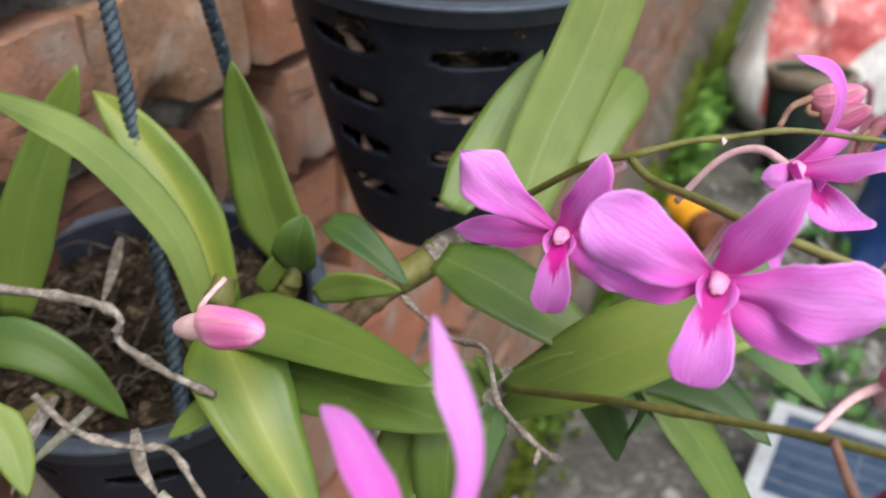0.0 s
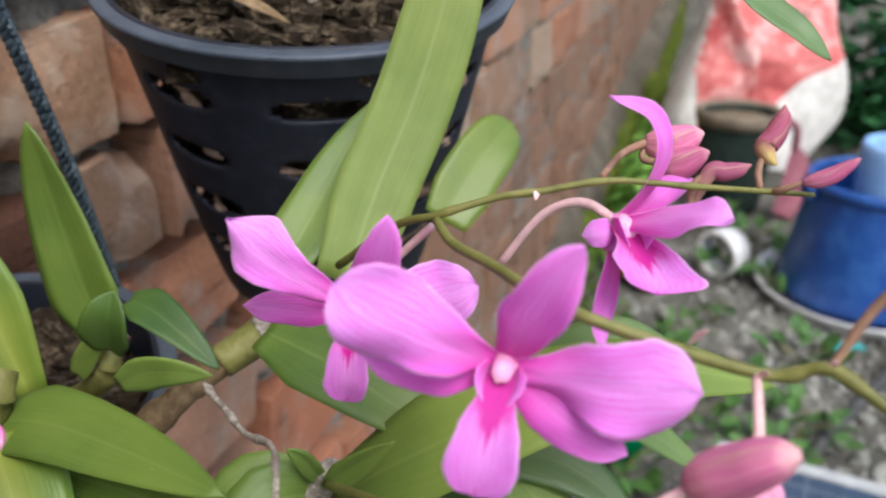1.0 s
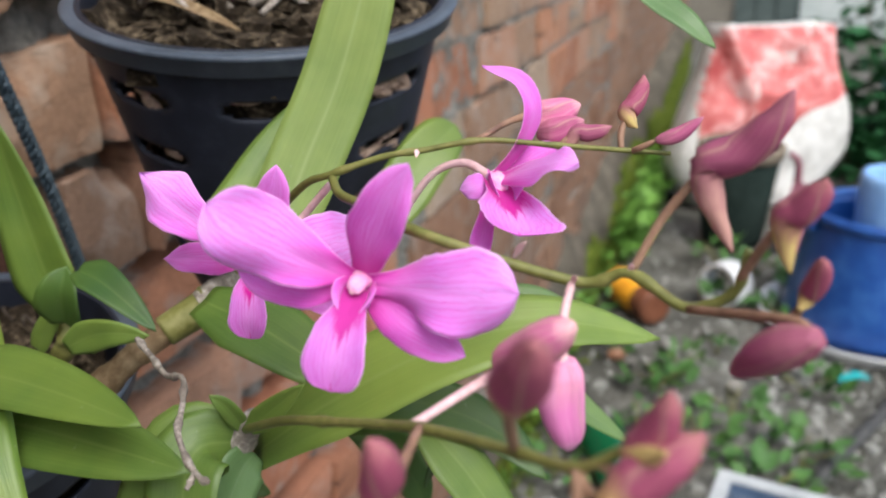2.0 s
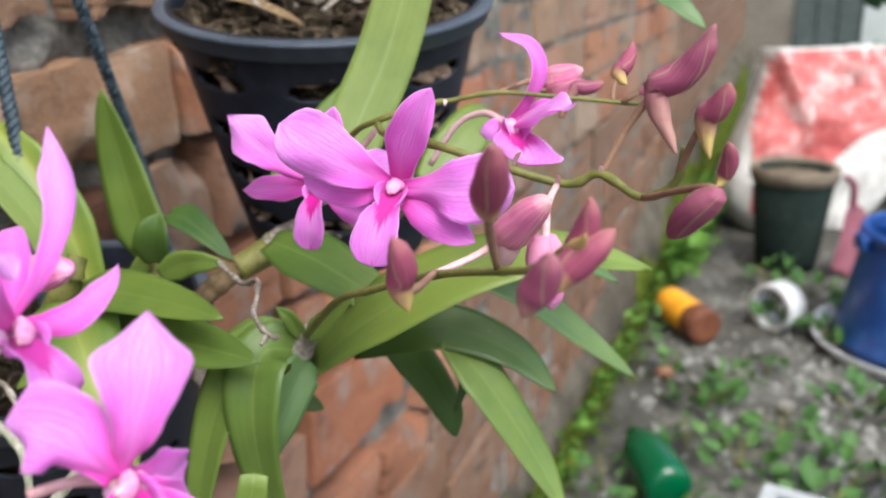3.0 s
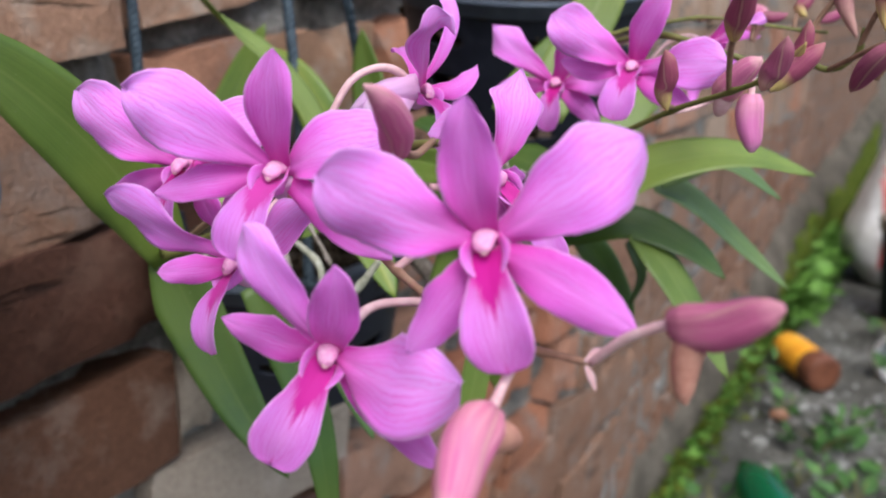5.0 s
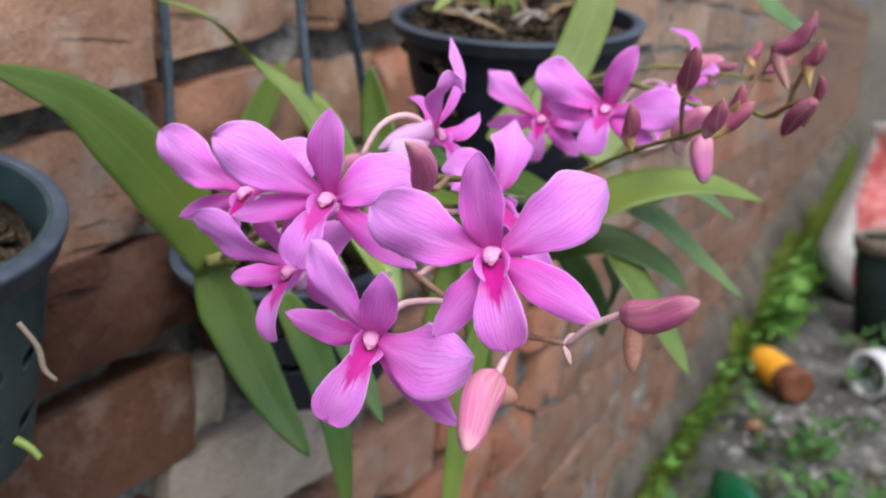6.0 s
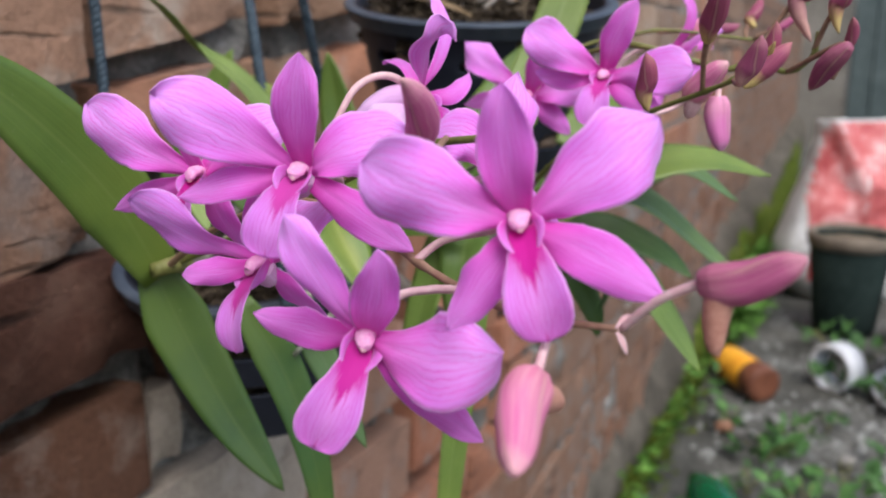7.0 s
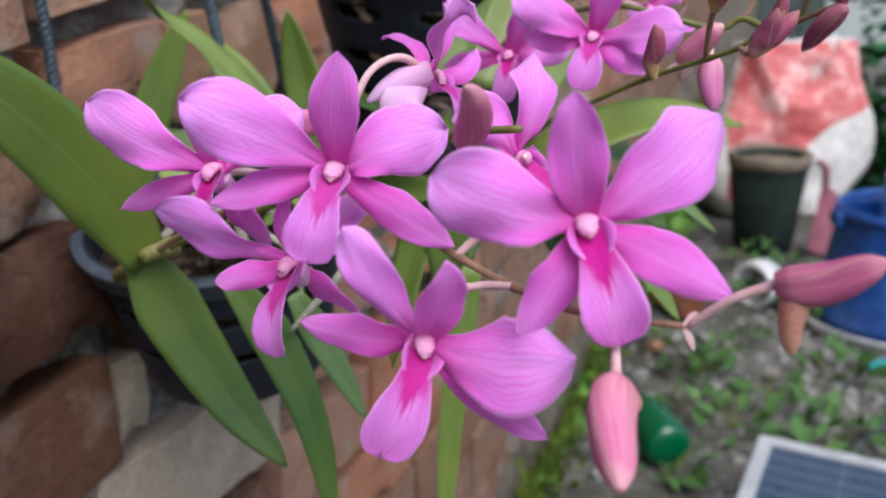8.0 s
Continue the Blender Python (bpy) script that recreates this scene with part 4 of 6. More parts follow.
def bud(plant, base, tip, r, root, material=None, spur=None, spur_mat_=None, bend=0.07, blunt=False):
    """A closed bud: pointed body with seams, a spur at the foot and its own stalk to root."""
    base, tip = Vector(base), Vector(tip)
    r *= 1.0 if blunt else 0.88
    ax = tip - base
    side = ax.cross(V(0.2, -1, 0.1)).normalized()
    mid = base + ax * 0.5 + side * ax.length * bend
    boot = spur is not None and not blunt
    if boot:
        foot = Vector(spur)
        path = [foot, foot.lerp(base, 0.5), base + ax * 0.10, base + ax * 0.36 + side * ax.length * bend, base + ax * 0.7 + side * ax.length * bend, tip]
        radii = (0.08, 0.42, 0.68, 0.90, 1.0, 0.98, 0.86, 0.60, 0.08)
        material = (material or bud_mat) if spur_mat_ is None else bud_boot_mat
    else:
        path = [base, base + ax * 0.25 + side * ax.length * bend * 0.7, mid, base + ax * 0.78 + side * ax.length * bend * 0.6, tip]
        radii = (0.60, 0.96, 1.04, 1.02, 0.97, 0.90, 0.78, 0.58, 0.20) if blunt else (0.42, 0.80, 0.98, 1.0, 0.97, 0.86, 0.68, 0.44, 0.08)
    body = tube(path, [r * k for k in radii], 30, 24)
    for v in body.verts:
        k = (v.co - base).dot(ax) / ax.length_squared
        p = base + ax * k
        out = v.co - p
        ang = math.atan2(out.dot(side), out.dot(ax.cross(side).normalized()))
        if boot:
            v.co += Vector(noise.noise_vector(v.co * 240)) * r * 0.10
        else:
            v.co = p + out * (0.84 + 0.24 * abs(math.cos(1.5 * ang)) ** 0.7 + 0.03 * noise.noise(v.co * 260)) + side * (0.10 * r * math.sin(5 * k))
    ob = part("bud", body, material or bud_mat, plant)
    ob["label"] = "closed pointed rose-maroon flower bud"
    if spur is not None and blunt:
        s = Vector(spur)
        part("spur", tube([base + ax * 0.24, base + (s - base) * 0.5 + ax * 0.07, base + (s - base) * 0.85, s], [r * 0.78, r * 0.66, r * 0.42, r * 0.10], 16, 14), spur_mat_ or spur_mat, ob, "yellowish spur")
    part("pedicel", tube([base + ax * 0.05, base - ax * 0.18 + (Vector(root) - base) * 0.3, Vector(root)], [r * 0.26, 0.0009, 0.0008], 14, 8), pedicel_mat if blunt else stem_brown_mat, ob)
    return ob


def bract(plant, at, to):
    a, b = Vector(at), Vector(to)
    return part("bract", blade([a, (a + b) / 2 + V(0, 0, 0.0006), b], 0.0015, (0, -1, 0.3), sepal_shape, 0.5, 0, 0, 0.0003, 8, 4), pedicel_mat, plant, "small dry papery bract")


def dry_stalk(plant, pts, r=0.0019, knots=5, seed=0, bent=False):
    """An old stalk; a bent one goes in straight lengths from knot to knot."""
    rnd = random.Random(seed)
    n = 48
    if bent:
        p = [Vector(q) for q in pts]
        pts = [p[0], *[x for a, b in zip(p, p[1:]) for x in (a.lerp(b, 0.25), a.lerp(b, 0.8))], p[-1]]
        at = [(k + 0.5) / (len(p) - 1) for k in range(len(p) - 1)]
    else:
        at = [rnd.uniform(0.06, 0.95) for _ in range(knots)]
    bm = tube(pts, [r * 1.2, r, r * 0.85], n, 9, at, 0.6)
    for v in bm.verts:
        v.co += Vector(noise.noise_vector(v.co * 300)) * r * 0.4
    return part("dry_flower_stalk", bm, dry_mat, plant, "old dry grey knotted flower stalk")


# ---- flowering orchid: stems and leaves further along the wall ----
far_plant = thing("orchid_plant", "orchid with long green leaves, maroon buds and mauve-pink blooms", "orchid", "flowering orchids", at=(-0.01, 0.310, 0.864))
leaf(far_plant, [(0.0567, 0.2720, 0.8849), (0.0841, 0.2620, 0.9098), (0.1164, 0.2620, 0.9273), (0.1474, 0.2680, 0.9316), (0.1781, 0.2737, 0.9240)], 0.0290, (0.1, -0.55, 1), fold=0.16)
leaf(far_plant, [(0.1164, 0.3000, 0.9123), (0.1418, 0.3000, 0.9237), (0.1708, 0.3050, 0.9069)], 0.0150, (0.3, -0.6, 1), leaf_cool_mat)
leaf(far_plant, [(0.1137, 0.3050, 0.9094), (0.1305, 0.3080, 0.9025), (0.1553, 0.3140, 0.8815), (0.1811, 0.3171, 0.8602)], 0.0200, (0.7, -0.55, 0.9), leaf_cool_mat, fold=0.3)
leaf(far_plant, [(0.0692, 0.2900, 0.8843), (0.1010, 0.2860, 0.8956), (0.1289, 0.2840, 0.8874), (0.1467, 0.2724, 0.8763)], 0.0215, (0.35, -0.75, 0.9), leaf_deep_mat, fold=0.12)
leaf(far_plant, [(0.1060, 0.2820, 0.8924), (0.1214, 0.2740, 0.8778), (0.1387, 0.2660, 0.8539), (0.1504, 0.2562, 0.8363)], 0.0200, (0.75, -0.75, 0.55), leaf_mat, fold=0.10)
leaf(far_plant, [(0.0786, 0.3000, 0.8845), (0.0912, 0.3060, 0.8705), (0.1033, 0.3100, 0.8471), (0.1063, 0.3128, 0.8321)], 0.0180, (0.6, -0.9, 0.4), leaf_deep_mat, fold=0.15)
leaf(far_plant, [(0.1031, 0.3000, 0.8827), (0.1102, 0.3030, 0.8671), (0.1067, 0.3050, 0.8491)], 0.0100, (0.8, -0.6, 0.4), leaf_deep_mat, fold=0.3)
leaf(far_plant, [(0.0565, 0.2680, 0.8939), (0.0401, 0.2580, 0.8996), (0.0301, 0.2460, 0.8821), (0.0214, 0.2400, 0.8485), (0.0166, 0.2400, 0.8203)], 0.0215, (-0.5, -1.0, 0.6), leaf_mat, fold=0.15)
leaf(far_plant, [(0.0576, 0.2660, 0.8935), (0.0462, 0.2520, 0.8996), (0.0443, 0.2400, 0.8854), (0.0457, 0.2400, 0.8572), (0.0521, 0.2460, 0.8213)], 0.0240, (-0.2, -1.0, 0.45), leaf_mat, fold=0.18)
leaf(far_plant, [(0.0584, 0.2640, 0.8907), (0.0551, 0.2580, 0.8871), (0.0496, 0.2480, 0.8724), (0.0452, 0.2460, 0.8587)], 0.0165, (0.75, -0.7, 0.3), leaf_cool_mat, fold=0.2)
leaf(far_plant, [(0.0413, 0.2850, 0.8698), (0.0476, 0.2880, 0.8621), (0.0552, 0.2900, 0.8569)], 0.0100, (0, -1, 0.6), leaf_deep_mat)
leaf(far_plant, [(0.0606, 0.3000, 0.9408), (0.0692, 0.3120, 0.9643), (0.0805, 0.3220, 0.9904), (0.0892, 0.3280, 1.0182), (0.0953, 0.3340, 1.0432)], 0.0235, (0.15, -1.0, 0.35), leaf_pale_mat, fold=0.2, shape=strap_shape)
leaf(far_plant, [(0.0880, 0.4020, 0.9200), (0.0975, 0.4150, 0.9340), (0.1075, 0.4280, 0.9450), (0.1168, 0.4400, 0.9512)], 0.0250, (0.2, -1.0, 0.5), leaf_mid_mat, fold=0.15, shape=strap_shape)
leaf(far_plant, [(0.0398, 0.3000, 0.9417), (0.0480, 0.3130, 0.9525), (0.0570, 0.3280, 0.9680), (0.0670, 0.3450, 0.9838)], 0.0200, (-0.2, -1.0, 0.35), leaf_mat, fold=0.15)
leaf(far_plant, [(0.0364, 0.3000, 0.9239), (0.0558, 0.2900, 0.9199), (0.0743, 0.2800, 0.9134), (0.0922, 0.2720, 0.9051)], 0.0260, (0.2, -0.6, 0.9), leaf_mid_mat, fold=0.15)

# canes
part("cane", tube([(0.0447, 0.3180, 0.9265), (0.0334, 0.3120, 0.9177), (0.0205, 0.3040, 0.9110)], [0.0030, 0.0060, 0.0054], 20, 12, (0.45,), 0.18), cane_mat, far_plant, "jointed olive-green cane")
part("old_cane", tube([(0.0225, 0.3052, 0.9120), (0.0120, 0.3000, 0.9050), (0.0016, 0.2960, 0.8961), (-0.030, 0.300, 0.868)], [0.0046, 0.0042, 0.0046, 0.0042], 22, 12, (0.3, 0.66), 0.25), sheath_mat, far_plant, "withered brown lower length of the cane")
part("cane_sheath", tube([(0.0440, 0.3170, 0.9263), (0.0382, 0.3140, 0.9207), (0.0326, 0.3110, 0.9170)], [0.0034, 0.0066, 0.0064], 12, 12), dry_mat, far_plant, "papery grey sheath on the cane")
part("cane", tube([(0.0608, 0.2620, 0.9041), (0.0532, 0.2660, 0.8935), (0.0449, 0.2700, 0.8792), (0.0317, 0.2800, 0.8481), (-0.005, 0.310, 0.864)], [0.0034, 0.0055, 0.0058, 0.0050, 0.0044], 30, 12, (0.2, 0.5, 0.8), 0.15), dry_mat, far_plant, "pale grey-skinned jointed cane")
leaf(far_plant, [(0.0576, 0.2620, 0.8999), (0.0541, 0.2580, 0.9100), (0.0501, 0.2560, 0.9149)], 0.0062, (0, -1, 0.5), leaf_mat, fold=0.4)
leaf(far_plant, [(0.0604, 0.2580, 0.9031), (0.0688, 0.2540, 0.9122), (0.0782, 0.2500, 0.9219)], 0.0080, (0.3, -1, 0.6), leaf_mat, fold=0.4)

# flower stems
UP_STEM = [(0.0615, 0.2850, 0.9530), (0.0784, 0.2640, 0.9729), (0.0879, 0.2560, 0.9787), (0.1016, 0.2550, 0.9835), (0.1115, 0.2550, 0.9851), (0.1263, 0.2560, 0.9873), (0.1443, 0.2580, 0.9855), (0.1643, 0.2620, 0.9830), (0.1739, 0.2620, 0.9823)]
part("flower_stem", tube(UP_STEM, [0.0012, 0.0009, 0.0008, 0.0007, 0.0006], 60, 10, (0.28, 0.46, 0.6, 0.75, 0.88), 0.35), stem_mat, far_plant, "olive-green flower stem with nodes")
MID_STEM = [(0.0882, 0.2560, 0.9779), (0.0918, 0.2440, 0.9772), (0.0996, 0.2280, 0.9793), (0.1129, 0.2050, 0.9811), (0.1283, 0.2050, 0.9760), (0.1428, 0.2000, 0.9729), (0.1524, 0.1966, 0.9760), (0.1616, 0.1900, 0.9720), (0.1686, 0.1860, 0.9768), (0.1696, 0.1840, 0.9851)]
part("flower_stem", tube(MID_STEM[:4] + MID_STEM[5:], [0.0011, 0.0011, 0.0011, 0.0010, 0.0008], 60, 10, (0.35, 0.55, 0.66, 0.8, 0.92), 0.35), stem_mat, far_plant, "olive-green flower stem with nodes")
LOW_STEM = [(0.0599, 0.2550, 0.9047), (0.0829, 0.2075, 0.9371), (0.0970, 0.1900, 0.9478), (0.1145, 0.1700, 0.9593), (0.1292, 0.1520, 0.9669), (0.1365, 0.1420, 0.9713), (0.1422, 0.1380, 0.9771)]
part("flower_stem", tube(LOW_STEM, [0.0013, 0.0010, 0.0009, 0.0008, 0.0007], 50, 10, (0.3, 0.5, 0.68, 0.82), 0.35), stem_mat, far_plant, "olive-brown flower stem with nodes")
bract(far_plant, (0.1313, 0.2030, 0.9763), (0.1336, 0.2000, 0.9810))
bract(far_plant, (0.1423, 0.1990, 0.9728), (0.1428, 0.1960, 0.9755))
bract(far_plant, (0.1102, 0.2540, 0.9850), (0.1098, 0.2520, 0.9839))
bract(far_plant, (0.1524, 0.1966, 0.9759), (0.1530, 0.1953, 0.9781))

# blooms further along
flower(far_plant, (0.1010, 0.2056, 0.9699), (-0.12, -0.95, 0.32), (11, -9, 27), [(-28, -4, 18), (31, -12, 3)], [(-25, 3, 2), (21, -8, -12)], (-5, -13, -17), [(0.1019, 0.2220, 0.9665), (0.1053, 0.2170, 0.9799)], seed=1)
flower(far_plant, (0.0712, 0.2440, 0.9606), (-0.10, -0.95, 0.30), (8, -9, 26), [(-26, -2, 22.5, 0.95, (0, 0, 0), (-0.1, -0.95, 0.3), fan_shape), (26, 2, 6)], [(-28, 10, -4, 0.9), (18, 2, -16)], (-2, -8, -18), [(0.0771, 0.2620, 0.9636), (0.0872, 0.2580, 0.9754)], 0.92, seed=2, lip_wide=0.8)
F_AT = (0.1297, 0.2560, 0.9765)
flower(far_plant, F_AT, (0.30, -0.90, -0.10), (*from_to(F_AT, (0.1260, 0.2633, 1.0045))[0], 0.80, (11, 3, 3), (0.75, -0.5, 0.2)), [(*from_to(F_AT, (0.1472, 0.2350, 0.9869))[0], 0.66, (0, 0, 3), (-0.1, -0.65, 0.75), sepal_shape), (*from_to(F_AT, (0.1205, 0.2530, 0.9755))[0], 0.42, (0, 0, 1), (-0.4, -0.9, 0.2))], [(*from_to(F_AT, (0.1510, 0.2796, 0.9799))[0], 0.72, (0, 0, 2), (0.0, -0.8, 0.6)), (*from_to(F_AT, (0.1242, 0.2376, 0.9547))[0], 0.66, (-2, 0, 0), (0.45, -0.85, 0.2))], from_to(F_AT, (0.1345, 0.2370, 0.9690))[0], [(0.1215, 0.2620, 0.9800), (0.1127, 0.2640, 0.9760), (0.1034, 0.2660, 0.9625)], 0.9, seed=3, lip_wide=1.85)

# buds further along
bud(far_plant, (0.1634, 0.1960, 0.9950), (0.1752, 0.1883, 1.0112), 0.0041, (0.1531, 0.1970, 0.9764), None, (0.1695, 0.1920, 0.9817), spur_brown_mat, 0.10)
bud(far_plant, (0.1723, 0.1780, 0.9922), (0.1756, 0.1720, 1.0008), 0.0032, (0.1691, 0.1850, 0.9795), None, (0.1736, 0.1760, 0.9843))
bud(far_plant, (0.1769, 0.1760, 0.9801), (0.1757, 0.1700, 0.9890), 0.0022, (0.1745, 0.1820, 0.9698), None, (0.1750, 0.1740, 0.9787))
bud(far_plant, (0.1729, 0.1608, 0.9805), (0.1660, 0.1760, 0.9665), 0.0040, (0.1620, 0.1890, 0.9721), bud_wine_mat, None, None, 0.04)
bud(far_plant, (0.1631, 0.2680, 0.9905), (0.1680, 0.2720, 1.0007), 0.0031, (0.1615, 0.2620, 0.9835), None, (0.1659, 0.2660, 0.9880))
bud(far_plant, (0.1395, 0.2840, 0.9880), (0.1535, 0.2830, 0.9905), 0.0054, (0.1255, 0.2620, 0.9863), bud_rose_mat, None)
bud(far_plant, (0.1415, 0.2800, 0.9840), (0.1540, 0.2780, 0.9872), 0.0046, (0.1395, 0.2840, 0.9880), bud_pink_mat, None)
bud(far_plant, (0.1490, 0.2620, 0.9876), (0.1587, 0.2620, 0.9894), 0.0025, (0.1455, 0.2600, 0.9786), bud_pink_mat, (0.1466, 0.2620, 0.9778), spur_brown_mat)
bud(far_plant, (0.1691, 0.2580, 0.9866), (0.1799, 0.2560, 0.9928), 0.0021, (0.1643, 0.2620, 0.9830), bud_pink_mat, None)
bud(far_plant, (0.1278, 0.1370, 0.9848), (0.1292, 0.1234, 0.9982), 0.0038, (0.1292, 0.1520, 0.9674), None, (0.1284, 0.1402, 0.9812), None, 0.02)
bud(far_plant, (0.1292, 0.1835, 0.9632), (0.1402, 0.1750, 0.9752), 0.0042, (0.1130, 0.1720, 0.9583), bud_rose_mat, (0.1302, 0.1850, 0.9565), pedicel_mat, -0.05, True)
bud(far_plant, (0.1392, 0.1850, 0.9640), (0.1409, 0.1850, 0.9455), 0.0042, (0.1424, 0.2000, 0.9728), bud_bloom_mat, None, None, 0.02, True)
bud(far_plant, (0.1429, 0.1380, 0.9752), (0.1454, 0.1340, 0.9870), 0.0028, (0.1390, 0.1400, 0.9735), None, (0.1446, 0.1300, 0.9816))
bud(far_plant, (0.1408, 0.1350, 0.9725), (0.1498, 0.1340, 0.9816), 0.0036, (0.1365, 0.1420, 0.9711), None, (0.1378, 0.1332, 0.9690), None, 0.02)
bud(far_plant, (0.1354, 0.1220, 0.9730), (0.1379, 0.1160, 0.9832), 0.0033, (0.1365, 0.1420, 0.9711), None, (0.1344, 0.1220, 0.9699), spur_brown_mat)
bud(far_plant, (0.1111, 0.1420, 0.9670), (0.1108, 0.1360, 0.9788), 0.0033, (0.1148, 0.1680, 0.9606), None, (0.1125, 0.1420, 0.9622))

# ---- flowering orchid in the wide hanging pot ----
near_plant = thing("orchid_plant", "orchid in the hanging pot with a dense mauve-pink spray", "orchid", "flowering orchids", at=(-0.075, 0.340, 0.860))
leaf(near_plant, [(-0.0229, 0.3247, 0.9081), (-0.0293, 0.3280, 0.9257), (-0.0360, 0.3320, 0.9521), (-0.0399, 0.3316, 0.9792)], 0.0265, (-0.2, -1.0, 0.25), leaf_mid_mat, fold=0.2)
leaf(near_plant, [(-0.0166, 0.3120, 0.9107), (-0.0139, 0.3080, 0.9237), (-0.0117, 0.3100, 0.9323)], 0.0170, (0, -1, 0.3), leaf_deep_mat, fold=0.5)
leaf(near_plant, [(-0.0315, 0.3180, 0.8974), (-0.0257, 0.3160, 0.9067), (-0.0201, 0.3160, 0.9137)], 0.0080, (0, -1, 0.4), leaf_mat, shape=strap_shape)
leaf(near_plant, [(-0.0005, 0.2950, 0.9365), (0.0070, 0.2910, 0.9352), (0.0160, 0.2860, 0.9310), (0.0280, 0.2795, 0.9232)], 0.0130, (0.2, -0.6, 0.9), leaf_deep_mat, fold=0.35)
leaf(near_plant, [(-0.0030, 0.2850, 0.9150), (0.0060, 0.2830, 0.9200), (0.0150, 0.2800, 0.9225), (0.0262, 0.2780, 0.9225)], 0.0115, (0.1, -1.0, 0.1), leaf_mat, fold=0.15)
leaf(near_plant, [(-0.0332, 0.2720, 0.9106), (-0.0135, 0.2620, 0.9171), (0.0140, 0.2460, 0.9204), (0.0417, 0.2290, 0.9218)], 0.0225, (0.1, -0.55, 1), leaf_mid_mat, fold=0.14)
leaf(near_plant, [(-0.0292, 0.2680, 0.9006), (-0.0046, 0.2580, 0.9030), (0.0253, 0.2440, 0.9052), (0.0500, 0.2344, 0.9045)], 0.0250, (0.1, -0.7, 0.9), leaf_mid_mat, fold=0.14)
leaf(near_plant, [(-0.0279, 0.2620, 0.9130), (-0.0186, 0.2480, 0.9088), (-0.0078, 0.2360, 0.8965), (0.0104, 0.2220, 0.8712)], 0.0300, (0.35, -0.6, 0.8), leaf_yellow_mat, fold=0.2)
leaf(near_plant, [(-0.0394, 0.2820, 0.9018), (-0.0468, 0.2820, 0.9349), (-0.0665, 0.2760, 0.9655), (-0.0827, 0.2620, 0.9820), (-0.0835, 0.2213, 1.0023), (-0.0933, 0.1900, 1.0105)], 0.0150, (0.35, -0.40, 0.85), leaf_pale_mat, fold=0.2)
leaf(near_plant, [(-0.0414, 0.3050, 0.8970), (-0.0545, 0.3120, 0.9311), (-0.0701, 0.3180, 0.9533), (-0.0875, 0.3240, 0.9689)], 0.0230, (0.3, -1.0, 0.45), leaf_yellow_mat, fold=0.25)
leaf(near_plant, [(-0.1186, 0.3000, 0.8898), (-0.1092, 0.3040, 0.9250), (-0.0969, 0.3100, 0.9568), (-0.0849, 0.3118, 0.9813)], 0.0210, (0.25, -1.0, 0.3), leaf_mid_mat, fold=0.25)
leaf(near_plant, [(-0.0854, 0.2250, 0.9303), (-0.0670, 0.2250, 0.9299), (-0.0531, 0.2250, 0.9220), (-0.0423, 0.2260, 0.9069)], 0.0140, (0.15, -0.9, 0.6), leaf_deep_mat, fold=0.15)
leaf(near_plant, [(-0.0632, 0.2000, 0.9289), (-0.0558, 0.1960, 0.9211), (-0.0504, 0.1900, 0.9115)], 0.0110, (0.4, -0.7, 0.6), leaf_mat, fold=0.25)
leaf(near_plant, [(-0.0254, 0.2450, 0.8993), (-0.0312, 0.2430, 0.8951), (-0.0385, 0.2400, 0.8896)], 0.0085, (0, -0.8, 0.8), leaf_mat, fold=0.3)
leaf(near_plant, [(-0.0604, 0.1680, 0.8990), (-0.0647, 0.1500, 0.9292), (-0.0715, 0.1280, 0.9548), (-0.0776, 0.1050, 0.9732), (-0.0784, 0.0660, 0.9867)], 0.0300, (0.55, -0.8, 0.45), leaf_mid_mat, fold=0.12)
leaf(near_plant, [(-0.0634, 0.1680, 0.9027), (-0.0541, 0.1700, 0.8765), (-0.0366, 0.1700, 0.8413), (-0.0170, 0.1682, 0.8132)], 0.0245, (0.45, -0.9, 0.25), leaf_deep_mat, fold=0.18)
leaf(near_plant, [(-0.0340, 0.1780, 0.8867), (-0.0198, 0.1800, 0.8603), (-0.0078, 0.1780, 0.8245), (-0.0005, 0.1740, 0.7746)], 0.0175, (0.5, -0.9, 0.2), leaf_deep_mat, fold=0.2)
leaf(near_plant, [(-0.0134, 0.1880, 0.8781), (-0.0019, 0.1880, 0.8540), (0.0120, 0.1860, 0.8245)], 0.0130, (0.4, -0.9, 0.3), leaf_cool_mat, fold=0.15)
leaf(near_plant, [(0.0553, 0.2050, 0.8829), (0.0490, 0.2000, 0.8482), (0.0448, 0.1960, 0.8140), (0.0413, 0.1920, 0.7699)], 0.0110, (0.3, -0.9, 0.2), leaf_mat, fold=0.35, shape=strap_shape)

part("cane", tube([(-0.118, 0.310, 0.846), (-0.110, 0.250, 0.864), (-0.0560, 0.1780, 0.9004), (-0.0600, 0.1620, 0.9025)], [0.0036, 0.0038, 0.0036, 0.0028], 26, 12, (0.35, 0.7), 0.18), cane_mat, near_plant, "jointed olive-green cane")
part("cane", tube([(-0.045, 0.330, 0.862), (-0.0389, 0.2750, 0.9019), (-0.0309, 0.2700, 0.9181), (-0.0290, 0.2750, 0.9256)], [0.0052, 0.0055, 0.0046, 0.0036], 22, 12, (0.4, 0.75), 0.18), cane_mat, near_plant, "jointed olive-green cane")
part("cane", tube([(-0.060, 0.350, 0.862), (-0.0226, 0.3180, 0.8962), (-0.0229, 0.3247, 0.9081)], [0.0042, 0.0040, 0.0030], 16, 12), cane_mat, near_plant, "short green cane")

